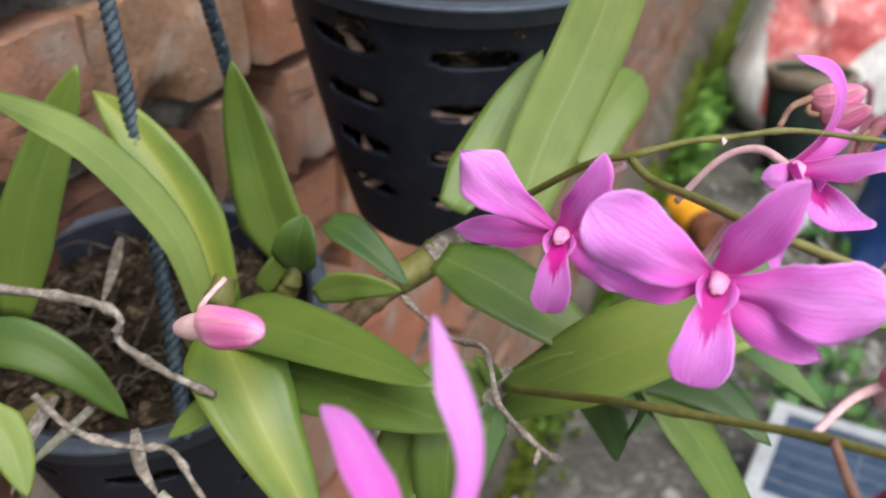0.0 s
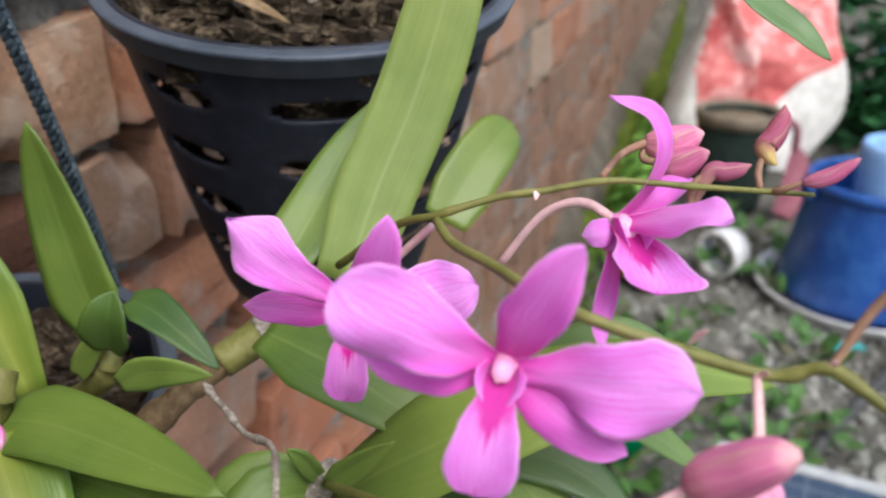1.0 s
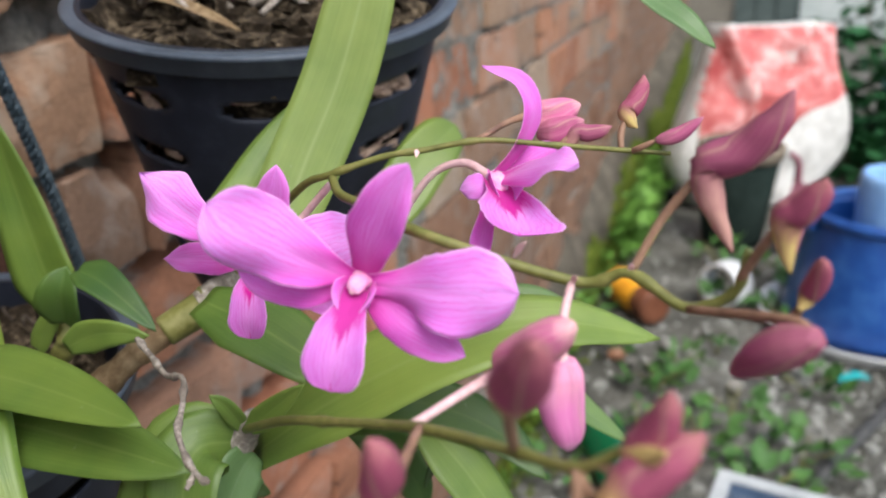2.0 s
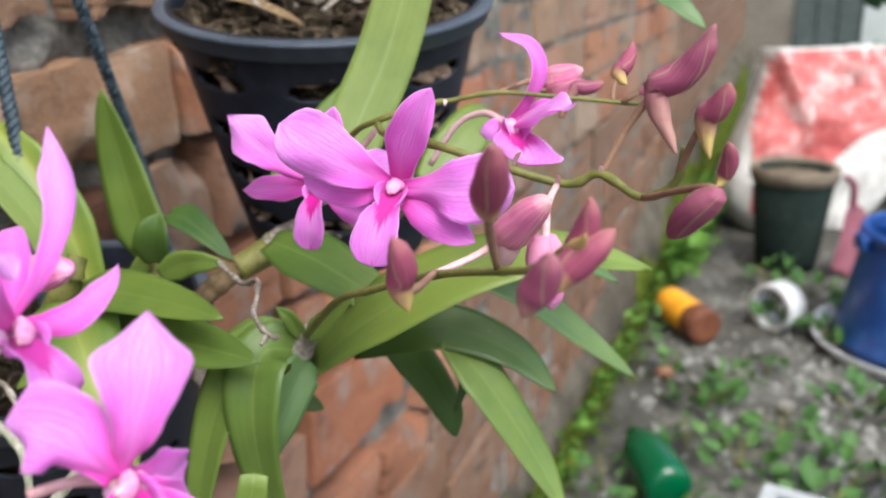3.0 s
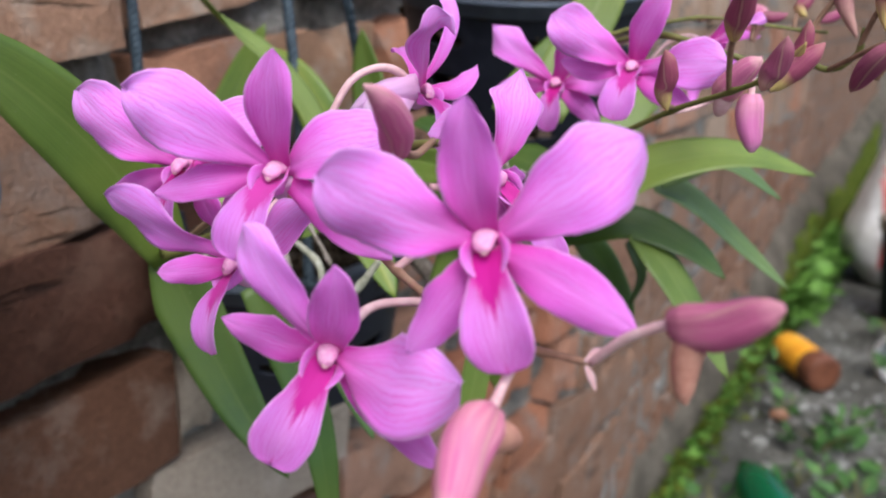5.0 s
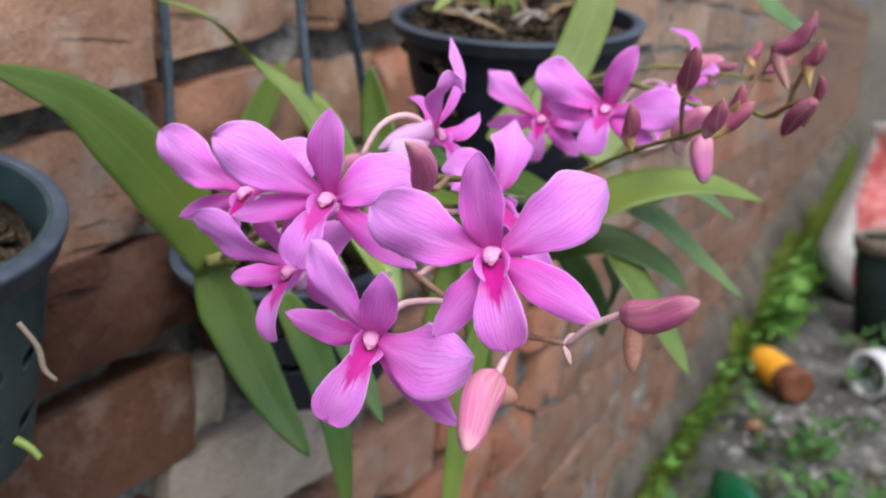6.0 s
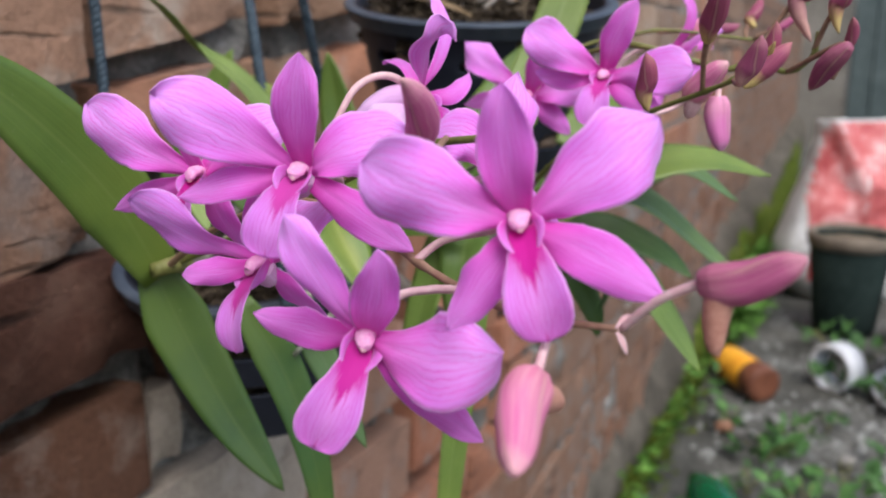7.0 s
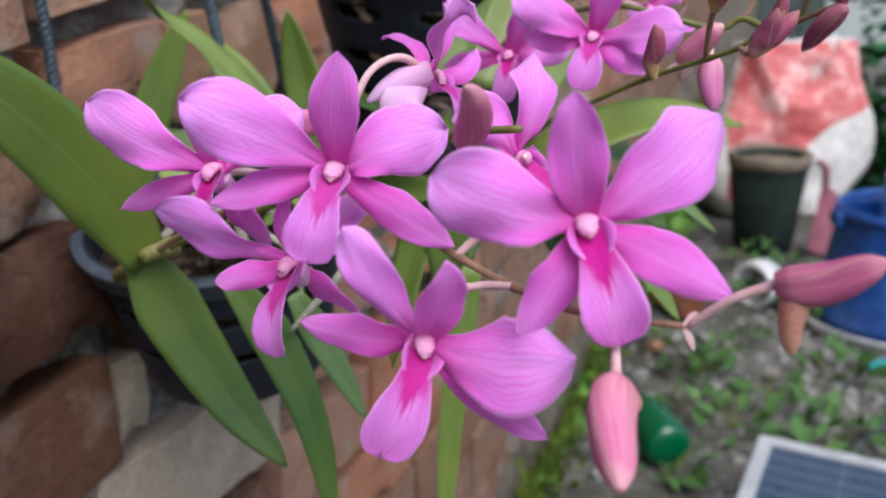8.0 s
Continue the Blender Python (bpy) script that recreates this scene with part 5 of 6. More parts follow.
# spray of the near plant
SPRAY = [(-0.058, 0.168, 0.902), (-0.020, 0.132, 0.926), (0.0150, 0.1020, 0.9400), (0.0378, 0.0830, 0.9400), (0.0555, 0.0680, 0.9330), (0.0700, 0.0560, 0.9290), (0.0830, 0.0450, 0.9280), (0.1004, 0.0340, 0.9297)]
part("flower_stem", tube(SPRAY, [0.0013, 0.0010, 0.0009, 0.0009, 0.0007], 70, 10, (0.3, 0.45, 0.58, 0.7, 0.82, 0.92), 0.35), stem_brown_mat, near_plant, "rosy-brown flower stem with nodes")
SIDE = [(0.0163, 0.1200, 0.9390), (0.0356, 0.1050, 0.9489), (0.0543, 0.0880, 0.9574), (0.0705, 0.0740, 0.9608)]
part("flower_stem", tube([(-0.055, 0.170, 0.903), (-0.016, 0.142, 0.922), *SIDE], [0.0014, 0.0012, 0.0009], 40, 10, (0.4, 0.6, 0.8), 0.35), stem_mat, near_plant, "olive-green flower stem with nodes")
bract(near_plant, (0.0995, 0.0338, 0.9299), (0.1026, 0.0349, 0.9323))
bract(near_plant, (0.0997, 0.0337, 0.9293), (0.1017, 0.0330, 0.9250))

flower(near_plant, (0.0813, 0.0362, 0.9490), (0.03, -0.97, 0.24), (-3, -6, 26), [(-28, -7, 12), (25, 7, 19)], [(-13, -4, -20, 0.9), (27, -3, -13)], (6, -9, -20), [(0.0720, 0.0600, 0.9420), (0.0620, 0.0680, 0.9380), (0.0555, 0.0680, 0.9330)], seed=4)
flower(near_plant, (0.0293, 0.0662, 0.9533), (-0.05, -0.97, 0.20), (4, -9, 27), [(-29, -10, 18), (24, 6, 8)], [(-27, -6, -5, 0.8), (26, 1, -18, 0.9)], (-5, -12, -17), [(0.0330, 0.0860, 0.9490), (0.0300, 0.0890, 0.9400)], 0.98, seed=5)
flower(near_plant, (0.0495, 0.0425, 0.9226), (0.18, -0.93, 0.10), (6, -12, 22), [(-14, -6, 27, 0.62), (29.5, -14.5, 3.5, 1.25, (0, 0, -2), (0.10, -0.9, 0.35), pointed_shape)], [(-27, 8, 2, 0.9), (25, -5, -19, 0.9)], (-9, -10, -20), [(0.0530, 0.0560, 0.9275), (0.0600, 0.0600, 0.9285), (0.0680, 0.0575, 0.9295)], 0.92, seed=6)
flower(near_plant, (-0.0043, 0.0860, 0.9493), (-0.25, -0.93, 0.20), (-3, 0, 22, 0.8), [(-30, 2, 18, 1.05), (22, 6, 14)], [(-29, 8, -11, 0.75), (10, 6, -22)], (-1, -9, -17), [(-0.0018, 0.1050, 0.9452), (0.0024, 0.1200, 0.9404)], 0.88, seed=7, lip_wide=0.7)
flower(near_plant, (0.0165, 0.0711, 0.9299), (-0.45, -0.85, 0.05), (2, -3, 20, 0.5), [(*from_to((0.0165, 0.0711, 0.9299), (-0.0105, 0.0615, 0.9474))[0], 1.0), (16, 12, 16)], [(*from_to((0.0165, 0.0711, 0.9299), (0.0010, 0.0615, 0.9296))[0], 0.85), (14, 8, -16)], (-3, -10, -19), [(0.0150, 0.0920, 0.9380), (0.0150, 0.1020, 0.9400)], 0.8, seed=8, lip_wide=0.8)
H_AT = (0.0480, 0.1190, 0.9670)
flower(near_plant, H_AT, (0.80, -0.50, 0.05), (*from_to(H_AT, (0.0310, 0.1480, 0.9760))[0], 0.62, (0, 0, 4), (0.3, -0.5, 0.8)), [(*from_to(H_AT, (0.0478, 0.1390, 0.9980))[0], 0.42, (4, 0, 0), (0.72, -0.65, 0.1), fan_shape), (*from_to(H_AT, (0.0600, 0.1000, 0.9868))[0], 0.70, (-4, 0, 3), (0.75, -0.60, 0.25), petal_shape)], [(*from_to(H_AT, (0.0395, 0.1090, 0.9535))[0], 1.10, (-3, -3, 3), (0.0, -0.95, 0.3), petal_shape), (*from_to(H_AT, (0.0600, 0.1345, 0.9738))[0], 0.62, (1, -2, -2), (0.1, -0.85, 0.5))], from_to(H_AT, (0.0550, 0.1160, 0.9550))[0], [(0.0425, 0.1150, 0.9725), (0.0375, 0.1110, 0.9735), (0.0320, 0.1070, 0.9700), (0.0273, 0.1038, 0.9609)], 0.95, True, 9, 0.75)
part("mentum", tube([(0.0470, 0.1180, 0.9685), (0.0400, 0.1145, 0.9672), (0.0350, 0.1120, 0.9650), (0.0310, 0.1104, 0.9624)], [0.0036, 0.0035, 0.0024, 0.0006], 16, 14), pale_mat, near_plant.children[-1], "pale pink pointed chin of the bloom")
K_AT = (0.0710, 0.1040, 0.9479)
flower(near_plant, K_AT, (0.60, -0.70, 0.10), (4, 16, -6, 1.0), [(*from_to(K_AT, (0.0752, 0.1120, 0.9740))[0], 1.0, (1, 0, 0), (0.5, -0.85, 0.1), fan_shape), (*from_to(K_AT, (0.0535, 0.1040, 0.9580))[0], 0.95, (0, 0, 3), (0.3, -0.9, 0.3))], [(4, 12, -16), (12, 4, -16, 0.9)], from_to(K_AT, (0.0887, 0.1027, 0.9251))[0], [(0.0594, 0.1100, 0.9437), (0.0541, 0.1050, 0.9442)], 0.9, seed=10, lip_wide=0.7)

bud(near_plant, (0.1127, 0.0245, 0.9418), (0.1275, 0.0170, 0.9479), 0.0036, (0.1006, 0.0340, 0.9299), bud_pink_mat, (0.1159, 0.0220, 0.9295), spur_brown_mat, 0.06, True)
bud(near_plant, (0.0854, 0.0208, 0.9247), (0.0828, -0.0013, 0.9178), 0.0042, (0.0880, 0.0415, 0.9285), bud_rose_mat, (0.0897, 0.0242, 0.9178), spur_brown_mat, 0.05, True)
bud(near_plant, (0.0591, 0.0584, 0.9613), (0.0596, 0.0363, 0.9755), 0.0040, (0.0614, 0.0780, 0.9603), bud_rose_mat, (0.0589, 0.0590, 0.9590), None, 0.06)
bud(near_plant, (-0.0205, 0.2330, 0.9350), (-0.0015, 0.2220, 0.9390), 0.0056, (-0.0200, 0.2500, 0.9390), bud_bright_mat, (-0.0300, 0.2360, 0.9305), pedicel_mat, -0.04, True)

# old stalks and roots of the near plant
dry_stalk(near_plant, [(-0.0972, 0.2500, 0.9318), (-0.0771, 0.2500, 0.9307), (-0.0586, 0.2480, 0.9300), (-0.0499, 0.2460, 0.9271), (-0.0519, 0.2440, 0.9197), (-0.0378, 0.2400, 0.9138), (-0.0214, 0.2360, 0.9093)], 0.0012, 6, 1, True)
dry_stalk(near_plant, [(-0.0673, 0.2250, 0.9136), (-0.0564, 0.2220, 0.9045), (-0.0402, 0.2200, 0.9018), (-0.0290, 0.2200, 0.9037), (-0.0213, 0.2140, 0.8981), (-0.0120, 0.2060, 0.8890)], 0.0009, 5, 2, True)
dry_stalk(near_plant, [(0.0278, 0.266, 0.9274), (0.0349, 0.257, 0.9263), (0.0437, 0.244, 0.9275), (0.0538, 0.23, 0.9352), (0.0559, 0.221, 0.9326), (0.0579, 0.21, 0.9313), (0.067, 0.194, 0.9329), (0.0713, 0.189, 0.9345)], 0.0007, 6, 3, True)
dry_stalk(near_plant, [(0.067, 0.194, 0.9329), (0.0661, 0.191, 0.9313)], 0.0006, 2, 4, True)
for a in ([(-0.0892, 0.3300, 0.9093), (-0.0923, 0.3250, 0.8970), (-0.0966, 0.3200, 0.8845)], [(-0.0485, 0.2400, 0.8918), (-0.0442, 0.2320, 0.8862), (-0.0377, 0.2260, 0.8795)], [(-0.0773, 0.2500, 0.8944), (-0.0830, 0.2400, 0.8845), (-0.0856, 0.2300, 0.8711)]):
    part("dry_leaf", blade(a, 0.0045, (0.2, -1, 0.4), leaf_shape, 0.5, 0, 0.05, 0.0005, 14, 4), dry_mat, near_plant, "shrivelled brown-grey dead leaf")
for a in ([(-0.0287, 0.2100, 0.8963), (-0.0167, 0.2050, 0.8886), (-0.0131, 0.2000, 0.8743)], [(0.0136, 0.1900, 0.8975), (0.0051, 0.1850, 0.8858), (-0.0144, 0.1800, 0.8652)], [(-0.0581, 0.2350, 0.9021), (-0.0668, 0.2320, 0.8939), (-0.0763, 0.2300, 0.8852)]):
    part("root", tube(a, [0.0013, 0.0016, 0.0010], 16, 8, (0.4, 0.7), 0.25), root_mat, near_plant, "thick pale aerial root")

# dry roots lying tangled on the husk of the wide pot
rnd_ = random.Random(9)
tangle = bmesh.new()
for _ in range(46):
    a, q = rnd_.uniform(0, 6.283), 0.062 * math.sqrt(rnd_.random())
    p0 = V(-0.098 + q * math.cos(a), 0.355 + q * math.sin(a) * 0.97, 0.862 + 0.2 * q * math.sin(a))
    go = V(rnd_.gauss(0, 1), rnd_.gauss(0, 1), rnd_.gauss(0, 0.25)).normalized() * rnd_.uniform(0.012, 0.035)
    if (p0 + go - V(-0.098, 0.355, 0.862)).length > 0.066:
        continue
    tube([p0, p0 + go * 0.5 + V(rnd_.gauss(0, 0.003), rnd_.gauss(0, 0.003), 0.005), p0 + go + V(0, 0, rnd_.uniform(-0.002, 0.004))], [0.0006, 0.0007, 0.0004], 8, 6, bm=tangle)
tagged(part("root_tangle", tangle, tangle_mat, near_plant, "thin dry brown roots on the husk"), kind="stuff")

# leaf tip hanging into view from above
top_leaf = thing("overhanging_leaf", "narrow pale green leaf blade hanging down from a plant above", "leaf")
part("blade", blade([(0.1679, 0.3600, 1.0354), (0.1813, 0.3450, 1.0167), (0.1932, 0.3350, 1.0074), (0.2022, 0.3315, 0.9996)], 0.012, (0.4, -0.9, 0.5), leaf_shape, 0.2, 0, 0, 0.0008), leaf_cool_mat, top_leaf)


# ---- things on the ground beyond ----
def slab(x0, x1, y0, y1, z0, z1, m=None):
    bm_ = bmesh.new()
    bmesh.ops.create_cube(bm_, size=1.0)
    bm_.transform(Matrix.LocRotScale(V((x0 + x1) / 2, (y0 + y1) / 2, (z0 + z1) / 2), None, V(x1 - x0, y1 - y0, z1 - z0)))
    bmesh.ops.bevel(bm_, geom=bm_.edges[:], offset=min(0.002, (z1 - z0) * 0.2), segments=1, affect="EDGES")
    if m is not None:
        bm_.transform(m)
    return bm_


TUB = (1.235, 2.230, 0.0)
basin = thing("white_basin", "shallow dirty white plastic basin lying on the ground", "basin")
part("shell", lathe([(0.255, 0.004), (0.275, 0.012), (0.288, 0.032), (0.296, 0.034), (0.296, 0.028), (0.282, 0.008), (0.260, -0.004)], 56, TUB, True), pvc_mat, basin)
tub = thing("blue_tub", "deep blue plastic water tub standing in a white basin", "tub")
part("shell", lathe([(0.228, 0.004), (0.232, 0.03), (0.192, 0.30), (0.190, 0.315), (0.182, 0.315), (0.184, 0.30), (0.218, 0.03), (0.214, 0.014)], 56, TUB, True), blue_mat, tub)
part("rim", lathe([(0.184, 0.308), (0.198, 0.310), (0.203, 0.322), (0.200, 0.336), (0.190, 0.340), (0.182, 0.332)], 56, TUB, True), blue_mat, tub, "rolled blue rim")
for side in (-1, 1):
    part("handle_lug", slab(TUB[0] + side * 0.205 - 0.012, TUB[0] + side * 0.205 + 0.012, TUB[1] - 0.03, TUB[1] + 0.03, 0.285, 0.325), blue_mat, tub)
jug = thing("light_blue_jug", "light blue plastic jug standing inside the blue tub", "jug")
part("shell", lathe([(0.085, 0.015), (0.092, 0.05), (0.100, 0.40), (0.098, 0.42), (0.090, 0.43), (0.086, 0.425), (0.088, 0.39), (0.08, 0.05)], 40, (TUB[0] + 0.03, TUB[1] + 0.02, 0.0), True), sky_blue_mat, jug)
scrap = thing("teal_scrap", "crumpled teal plastic scrap on the ground beside the basin", "litter")
part("sheet", blade([(1.00, 1.93, 0.006), (1.05, 1.90, 0.016), (1.10, 1.91, 0.008)], 0.045, (0, 0, 1), strap_shape, 0.1, 0, 0.12, 0.002, 14, 8), teal_mat, scrap)

# dark planter with dry soil
CUP = (1.055, 2.930, 0.0)
planter = thing("dark_planter", "tall dark green planter with a weathered tan rim and dry soil", "planter")
part("shell", lathe([(0.098, 0.0), (0.104, 0.02), (0.136, 0.335), (0.128, 0.345), (0.118, 0.33), (0.09, 0.02)], 48, CUP, True), planter_mat, planter)
part("rim", lathe([(0.130, 0.300), (0.141, 0.305), (0.147, 0.345), (0.140, 0.352), (0.124, 0.348), (0.122, 0.305)], 48, CUP, True), tan_rim_mat, planter, "weathered tan rim")
bm = lathe([(0.02, 0.325), (0.08, 0.322), (0.122, 0.318), (0.122, 0.300)], 32, CUP)
for v in bm.verts:
    v.co += Vector(noise.noise_vector(v.co * 30)) * 0.008
part("soil", bm, soil_mat, planter, "dry brown soil")

# pink scoop beside the planter
scoop = thing("pink_scoop", "dusty pink plastic dustpan leaning against the planter", "dustpan")
part("pan", blade([(1.19, 2.80, 0.01), (1.225, 2.83, 0.12), (1.235, 2.86, 0.24)], 0.12, (0.5, -1, 0.2), strap_shape, 0, 0.35, 0, 0.006, 16, 12), pink_mat, scoop)
part("handle", tube([(1.235, 2.86, 0.22), (1.225, 2.85, 0.30), (1.19, 2.83, 0.335)], [0.014, 0.012, 0.010], 16, 10), pink_mat, scoop)


def sack_shape(depth, height, seed):
    """A filled woven sack with a folded flat top: slanting outer side, creased front."""
    bm = bmesh.new()
    n, m = 34, 64
    rings = []
    for i in range(n + 1):
        f = i / n
        left = -0.50 + 0.24 * f ** 0.9 + 0.17 * max(0.0, 1 - f / 0.32) ** 2
        right = 0.245 + 0.055 * math.sin(math.pi * min(1, f * 1.15)) ** 2 - 0.02 * f ** 3 - 0.13 * max(0.0, 1 - f / 0.38) ** 2
        mid, w = (left + right) / 2, right - left
        d = depth * (0.95 + 0.2 * math.sin(math.pi * f)) * (1 - 0.8 * f ** 3)
        ring = []
        for j in range(m):
            a = 2 * math.pi * j / m
            cx, cy = math.copysign(abs(math.cos(a)) ** 0.45, math.cos(a)), math.copysign(abs(math.sin(a)) ** 0.6, math.sin(a))
            p = V(mid + 0.5 * w * cx, 0.5 * d * cy, height * f)
            # sharp creases fan down from the upper corners
            fan = abs(((p.x + 0.23) * 0.8 - (height - p.z) * 0.28) / 0.05)
            crease = 0.075 * max(0.0, 1 - fan) + 0.055 * max(0.0, 1 - abs((p.x - 0.10 + (height - p.z) * 0.5) / 0.045))
            crease += 0.028 * abs(noise.noise((p.x * 6 + seed, p.z * 7, 1.0))) + 0.03 * noise.noise((p.x * 3, seed, p.z * 3))
            p += V(0.25 * cx, cy, 0.1) * crease * (0.5 + 0.5 * f)
            p.z -= 0.02 * f * noise.noise((p.x * 5, 3, seed))
            ring.append(bm.verts.new(p))
        rings.append(ring)
    for a, b in zip(rings, rings[1:]):
        for j in range(m):
            bm.faces.new((a[j], a[(j + 1) % m], b[(j + 1) % m], b[j]))
    bm.faces.new(rings[0][::-1])
    bm.faces.new(rings[-1])
    return bm


sack = thing("woven_sack", "filled woven sack, faded red above and dirty white below", "sack")
sack.matrix_world = pose(1.335, 3.430, -0.01, -5, 0, 8)
me_body = part("cover", sack_shape(0.26, 0.70, 3.0), white_mat, sack, "dirty white woven plastic")


def printed_field(body):
    """The red print, lying 4 mm off the sack's front: low at one side, cut off aslant."""
    from mathutils.bvhtree import BVHTree
    tree = BVHTree.FromPolygons([v.co[:] for v in body.data.vertices], [tuple(p.vertices) for p in body.data.polygons])
    bm, rows, n = bmesh.new(), [], 44
    for i in range(n + 1):
        row = []
        for j in range(n + 1):
            g, f = j / n, i / n
            x = -0.345 + 0.611 * g
            low = 0.08 if x < -0.15 else 0.24 + 0.22 * (x + 0.15) / 0.42 + 0.012 * math.sin(23 * x)
            h = low + (0.694 - low) * f
            hit = tree.ray_cast(V(x, -1.5, h), V(0, 1, 0))[0]
            row.append(bm.verts.new(hit + V(0, -0.004, 0)) if hit else None)
        rows.append(row)
    for r0, r1 in zip(rows, rows[1:]):
        for j in range(n):
            q = (r0[j], r0[j + 1], r1[j + 1], r1[j])
            if all(q):
                bm.faces.new(q)
    return bm


part("print", printed_field(me_body), red_mat, sack, "large faded red printed field")

# white pipe ring, orange bottle, green bottle, solar panel, pole
ring = thing("pipe_ring", "short white plastic pipe ring standing on edge in the weeds", "pipe")
bm = lathe([(0.058, -0.035), (0.070, -0.035), (0.0705, 0.035), (0.058, 0.035)], 48, (0, 0, 0), True)
bm.transform(pose(*(0.872, 2.365, 0.062), 90, 0, -52))
part("wall", bm, pvc_mat, ring)

orange = thing("orange_bottle", "orange-yellow plastic bottle lying on the ground with brown bottom end", "bottle")
turn = look((0.565, 2.421, 0.050), (0.668, 2.159, 0.050)) @ pose(0, 0, 0, 180, 0, 0)
bm = lathe([(0.028, -0.002), (0.047, 0.006), (0.051, 0.03), (0.051, 0.15), (0.049, 0.155)], 36)
bm.transform(turn)
part("body", bm, orange_mat, orange)
bm = lathe([(0.050, 0.150), (0.052, 0.155), (0.052, 0.205), (0.046, 0.212), (0.025, 0.208)], 36)
bm.transform(turn)
part("bottom", bm, rust_mat, orange, "brown bottom end")

green = thing("green_bottle", "green glass bottle lying on the ground, bottom towards the path", "bottle")
turn = look((0.373, 1.665, 0.052), (0.424, 1.430, 0.048)) @ pose(0, 0, 0, 180, 0, 0)
bm = lathe([(0.016, 0.015), (0.020, 0.03), (0.036, 0.06), (0.047, 0.09), (0.051, 0.12), (0.051, 0.212), (0.048, 0.226), (0.038, 0.234), (0.004, 0.236)], 40)
bm.transform(turn)
part("body", bm, glass_mat, green)

solar = thing("solar_panel", "small solar panel with grey-white frame lying on the ground", "solar panel")
PM = Matrix.LocRotScale(V(0.563, 1.332, 0.140), Euler((0, 0, radians(-26))), None)
PW, PH = 0.30, 0.28


for x0, x1, y0, y1 in ((0, PW, -0.026, 0), (0, PW, -PH, -PH + 0.026), (0, 0.026, -PH + 0.026, -0.026), (PW - 0.026, PW, -PH + 0.026, -0.026)):
    part("frame", slab(x0, x1, y0, y1, -0.02, 0.006, PM), frame_mat, solar, "grey-white plastic frame", False)
part("glass", slab(0.026, PW - 0.026, -PH + 0.026, -0.026, -0.014, 0.001, PM), panel_mat, solar, "dark blue cells", False)
for k in range(1, 6):
    y = -0.026 - (PH - 0.052) * k / 6
    part("cell_line", slab(0.026, PW - 0.026, y - 0.0009, y + 0.0009, 0.001, 0.0024, PM), metal_mat, solar, "", False)
part("cell_line", slab(PW * 0.5 - 0.0009, PW * 0.5 + 0.0009, -PH + 0.026, -0.026, 0.001, 0.0026, PM), metal_mat, solar, "", False)

for x, y in ((0.02, -0.02), (PW - 0.02, -0.02), (0.02, -PH + 0.02), (PW - 0.02, -PH + 0.02)):
    part("leg", slab(x - 0.008, x + 0.008, y - 0.008, y + 0.008, -0.160, -0.02, PM), metal_mat, solar, "thin grey leg", False)

for name, label, x, y, size, mat in (("brick_shard", "small broken orange brick shard lying on the earth", 0.503, 2.020, (0.045, 0.030, 0.028), brick_mat), ("mortar_lump", "pale lump of old mortar lying on the earth", 0.530, 1.985, (0.035, 0.028, 0.022), mortar_mat), ("brick_shard", "small broken brown brick shard among the weeds", 0.640, 1.930, (0.050, 0.034, 0.024), rust_brick_mat), ("mortar_lump", "pale lump of old mortar lying on the earth", 0.760, 1.860, (0.040, 0.040, 0.026), mortar_mat)):
    bm = rough_box(*size, 4, 3, 3, 0.003, x * 9, 0.005)
    bm.transform(pose(x, y, size[2] * 0.4, 6, 9, x * 300))
    tagged(part(name, bm, mat), label, "rubble", "loose rubble")

pole = thing("dark_pole", "dark weathered pole lying on the ground", "pole")
part("shaft", tube([(0.62, 1.245, 0.014), (0.83, 1.50, 0.016), (1.02, 1.70, 0.016), (1.5, 2.2, 0.02)], [0.016, 0.015, 0.014], 20, 10), dark_rod_mat, pole)


# ---- distance: yard end behind the sack ----
def yard_panel(name, x0, x1, y, z1, material, label, category):
    ob = thing(name, label, category)
    part("sheet", slab(x0, x1, y - 0.03, y + 0.03, -0.02, z1), material, ob, "", False)
    n = max(2, int((x1 - x0) / 0.16))
    for k in range(n + 1):
        x = x0 + (x1 - x0) * k / n
        part("rib", slab(x - 0.012, x + 0.012, y - 0.05, y - 0.028, -0.02, z1), material, ob, "", False)
    return ob


yard_panel("metal_gate", 2.80, 3.42, 9.0, 2.6, shed_mat, "dark green-grey sheet metal gate at the end of the yard", "gate")
for name, x0, x1, mat in (("wall_east", 3.44, 12.0, pale_wall_mat), ("wall_corner", 2.2, 2.78, corner_mat)):
    tagged(part(name, slab(x0, x1, 9.0, 9.2, -0.02, 2.8), mat, None, "", False), "pale grey painted wall closing the yard", "wall", kind="structure")
post = thing("teal_post", "teal painted post at the end of the yard", "post")
part("shaft", slab(2.40, 2.48, 4.75, 4.83, -0.02, 2.3), teal_post_mat, post, "", False)


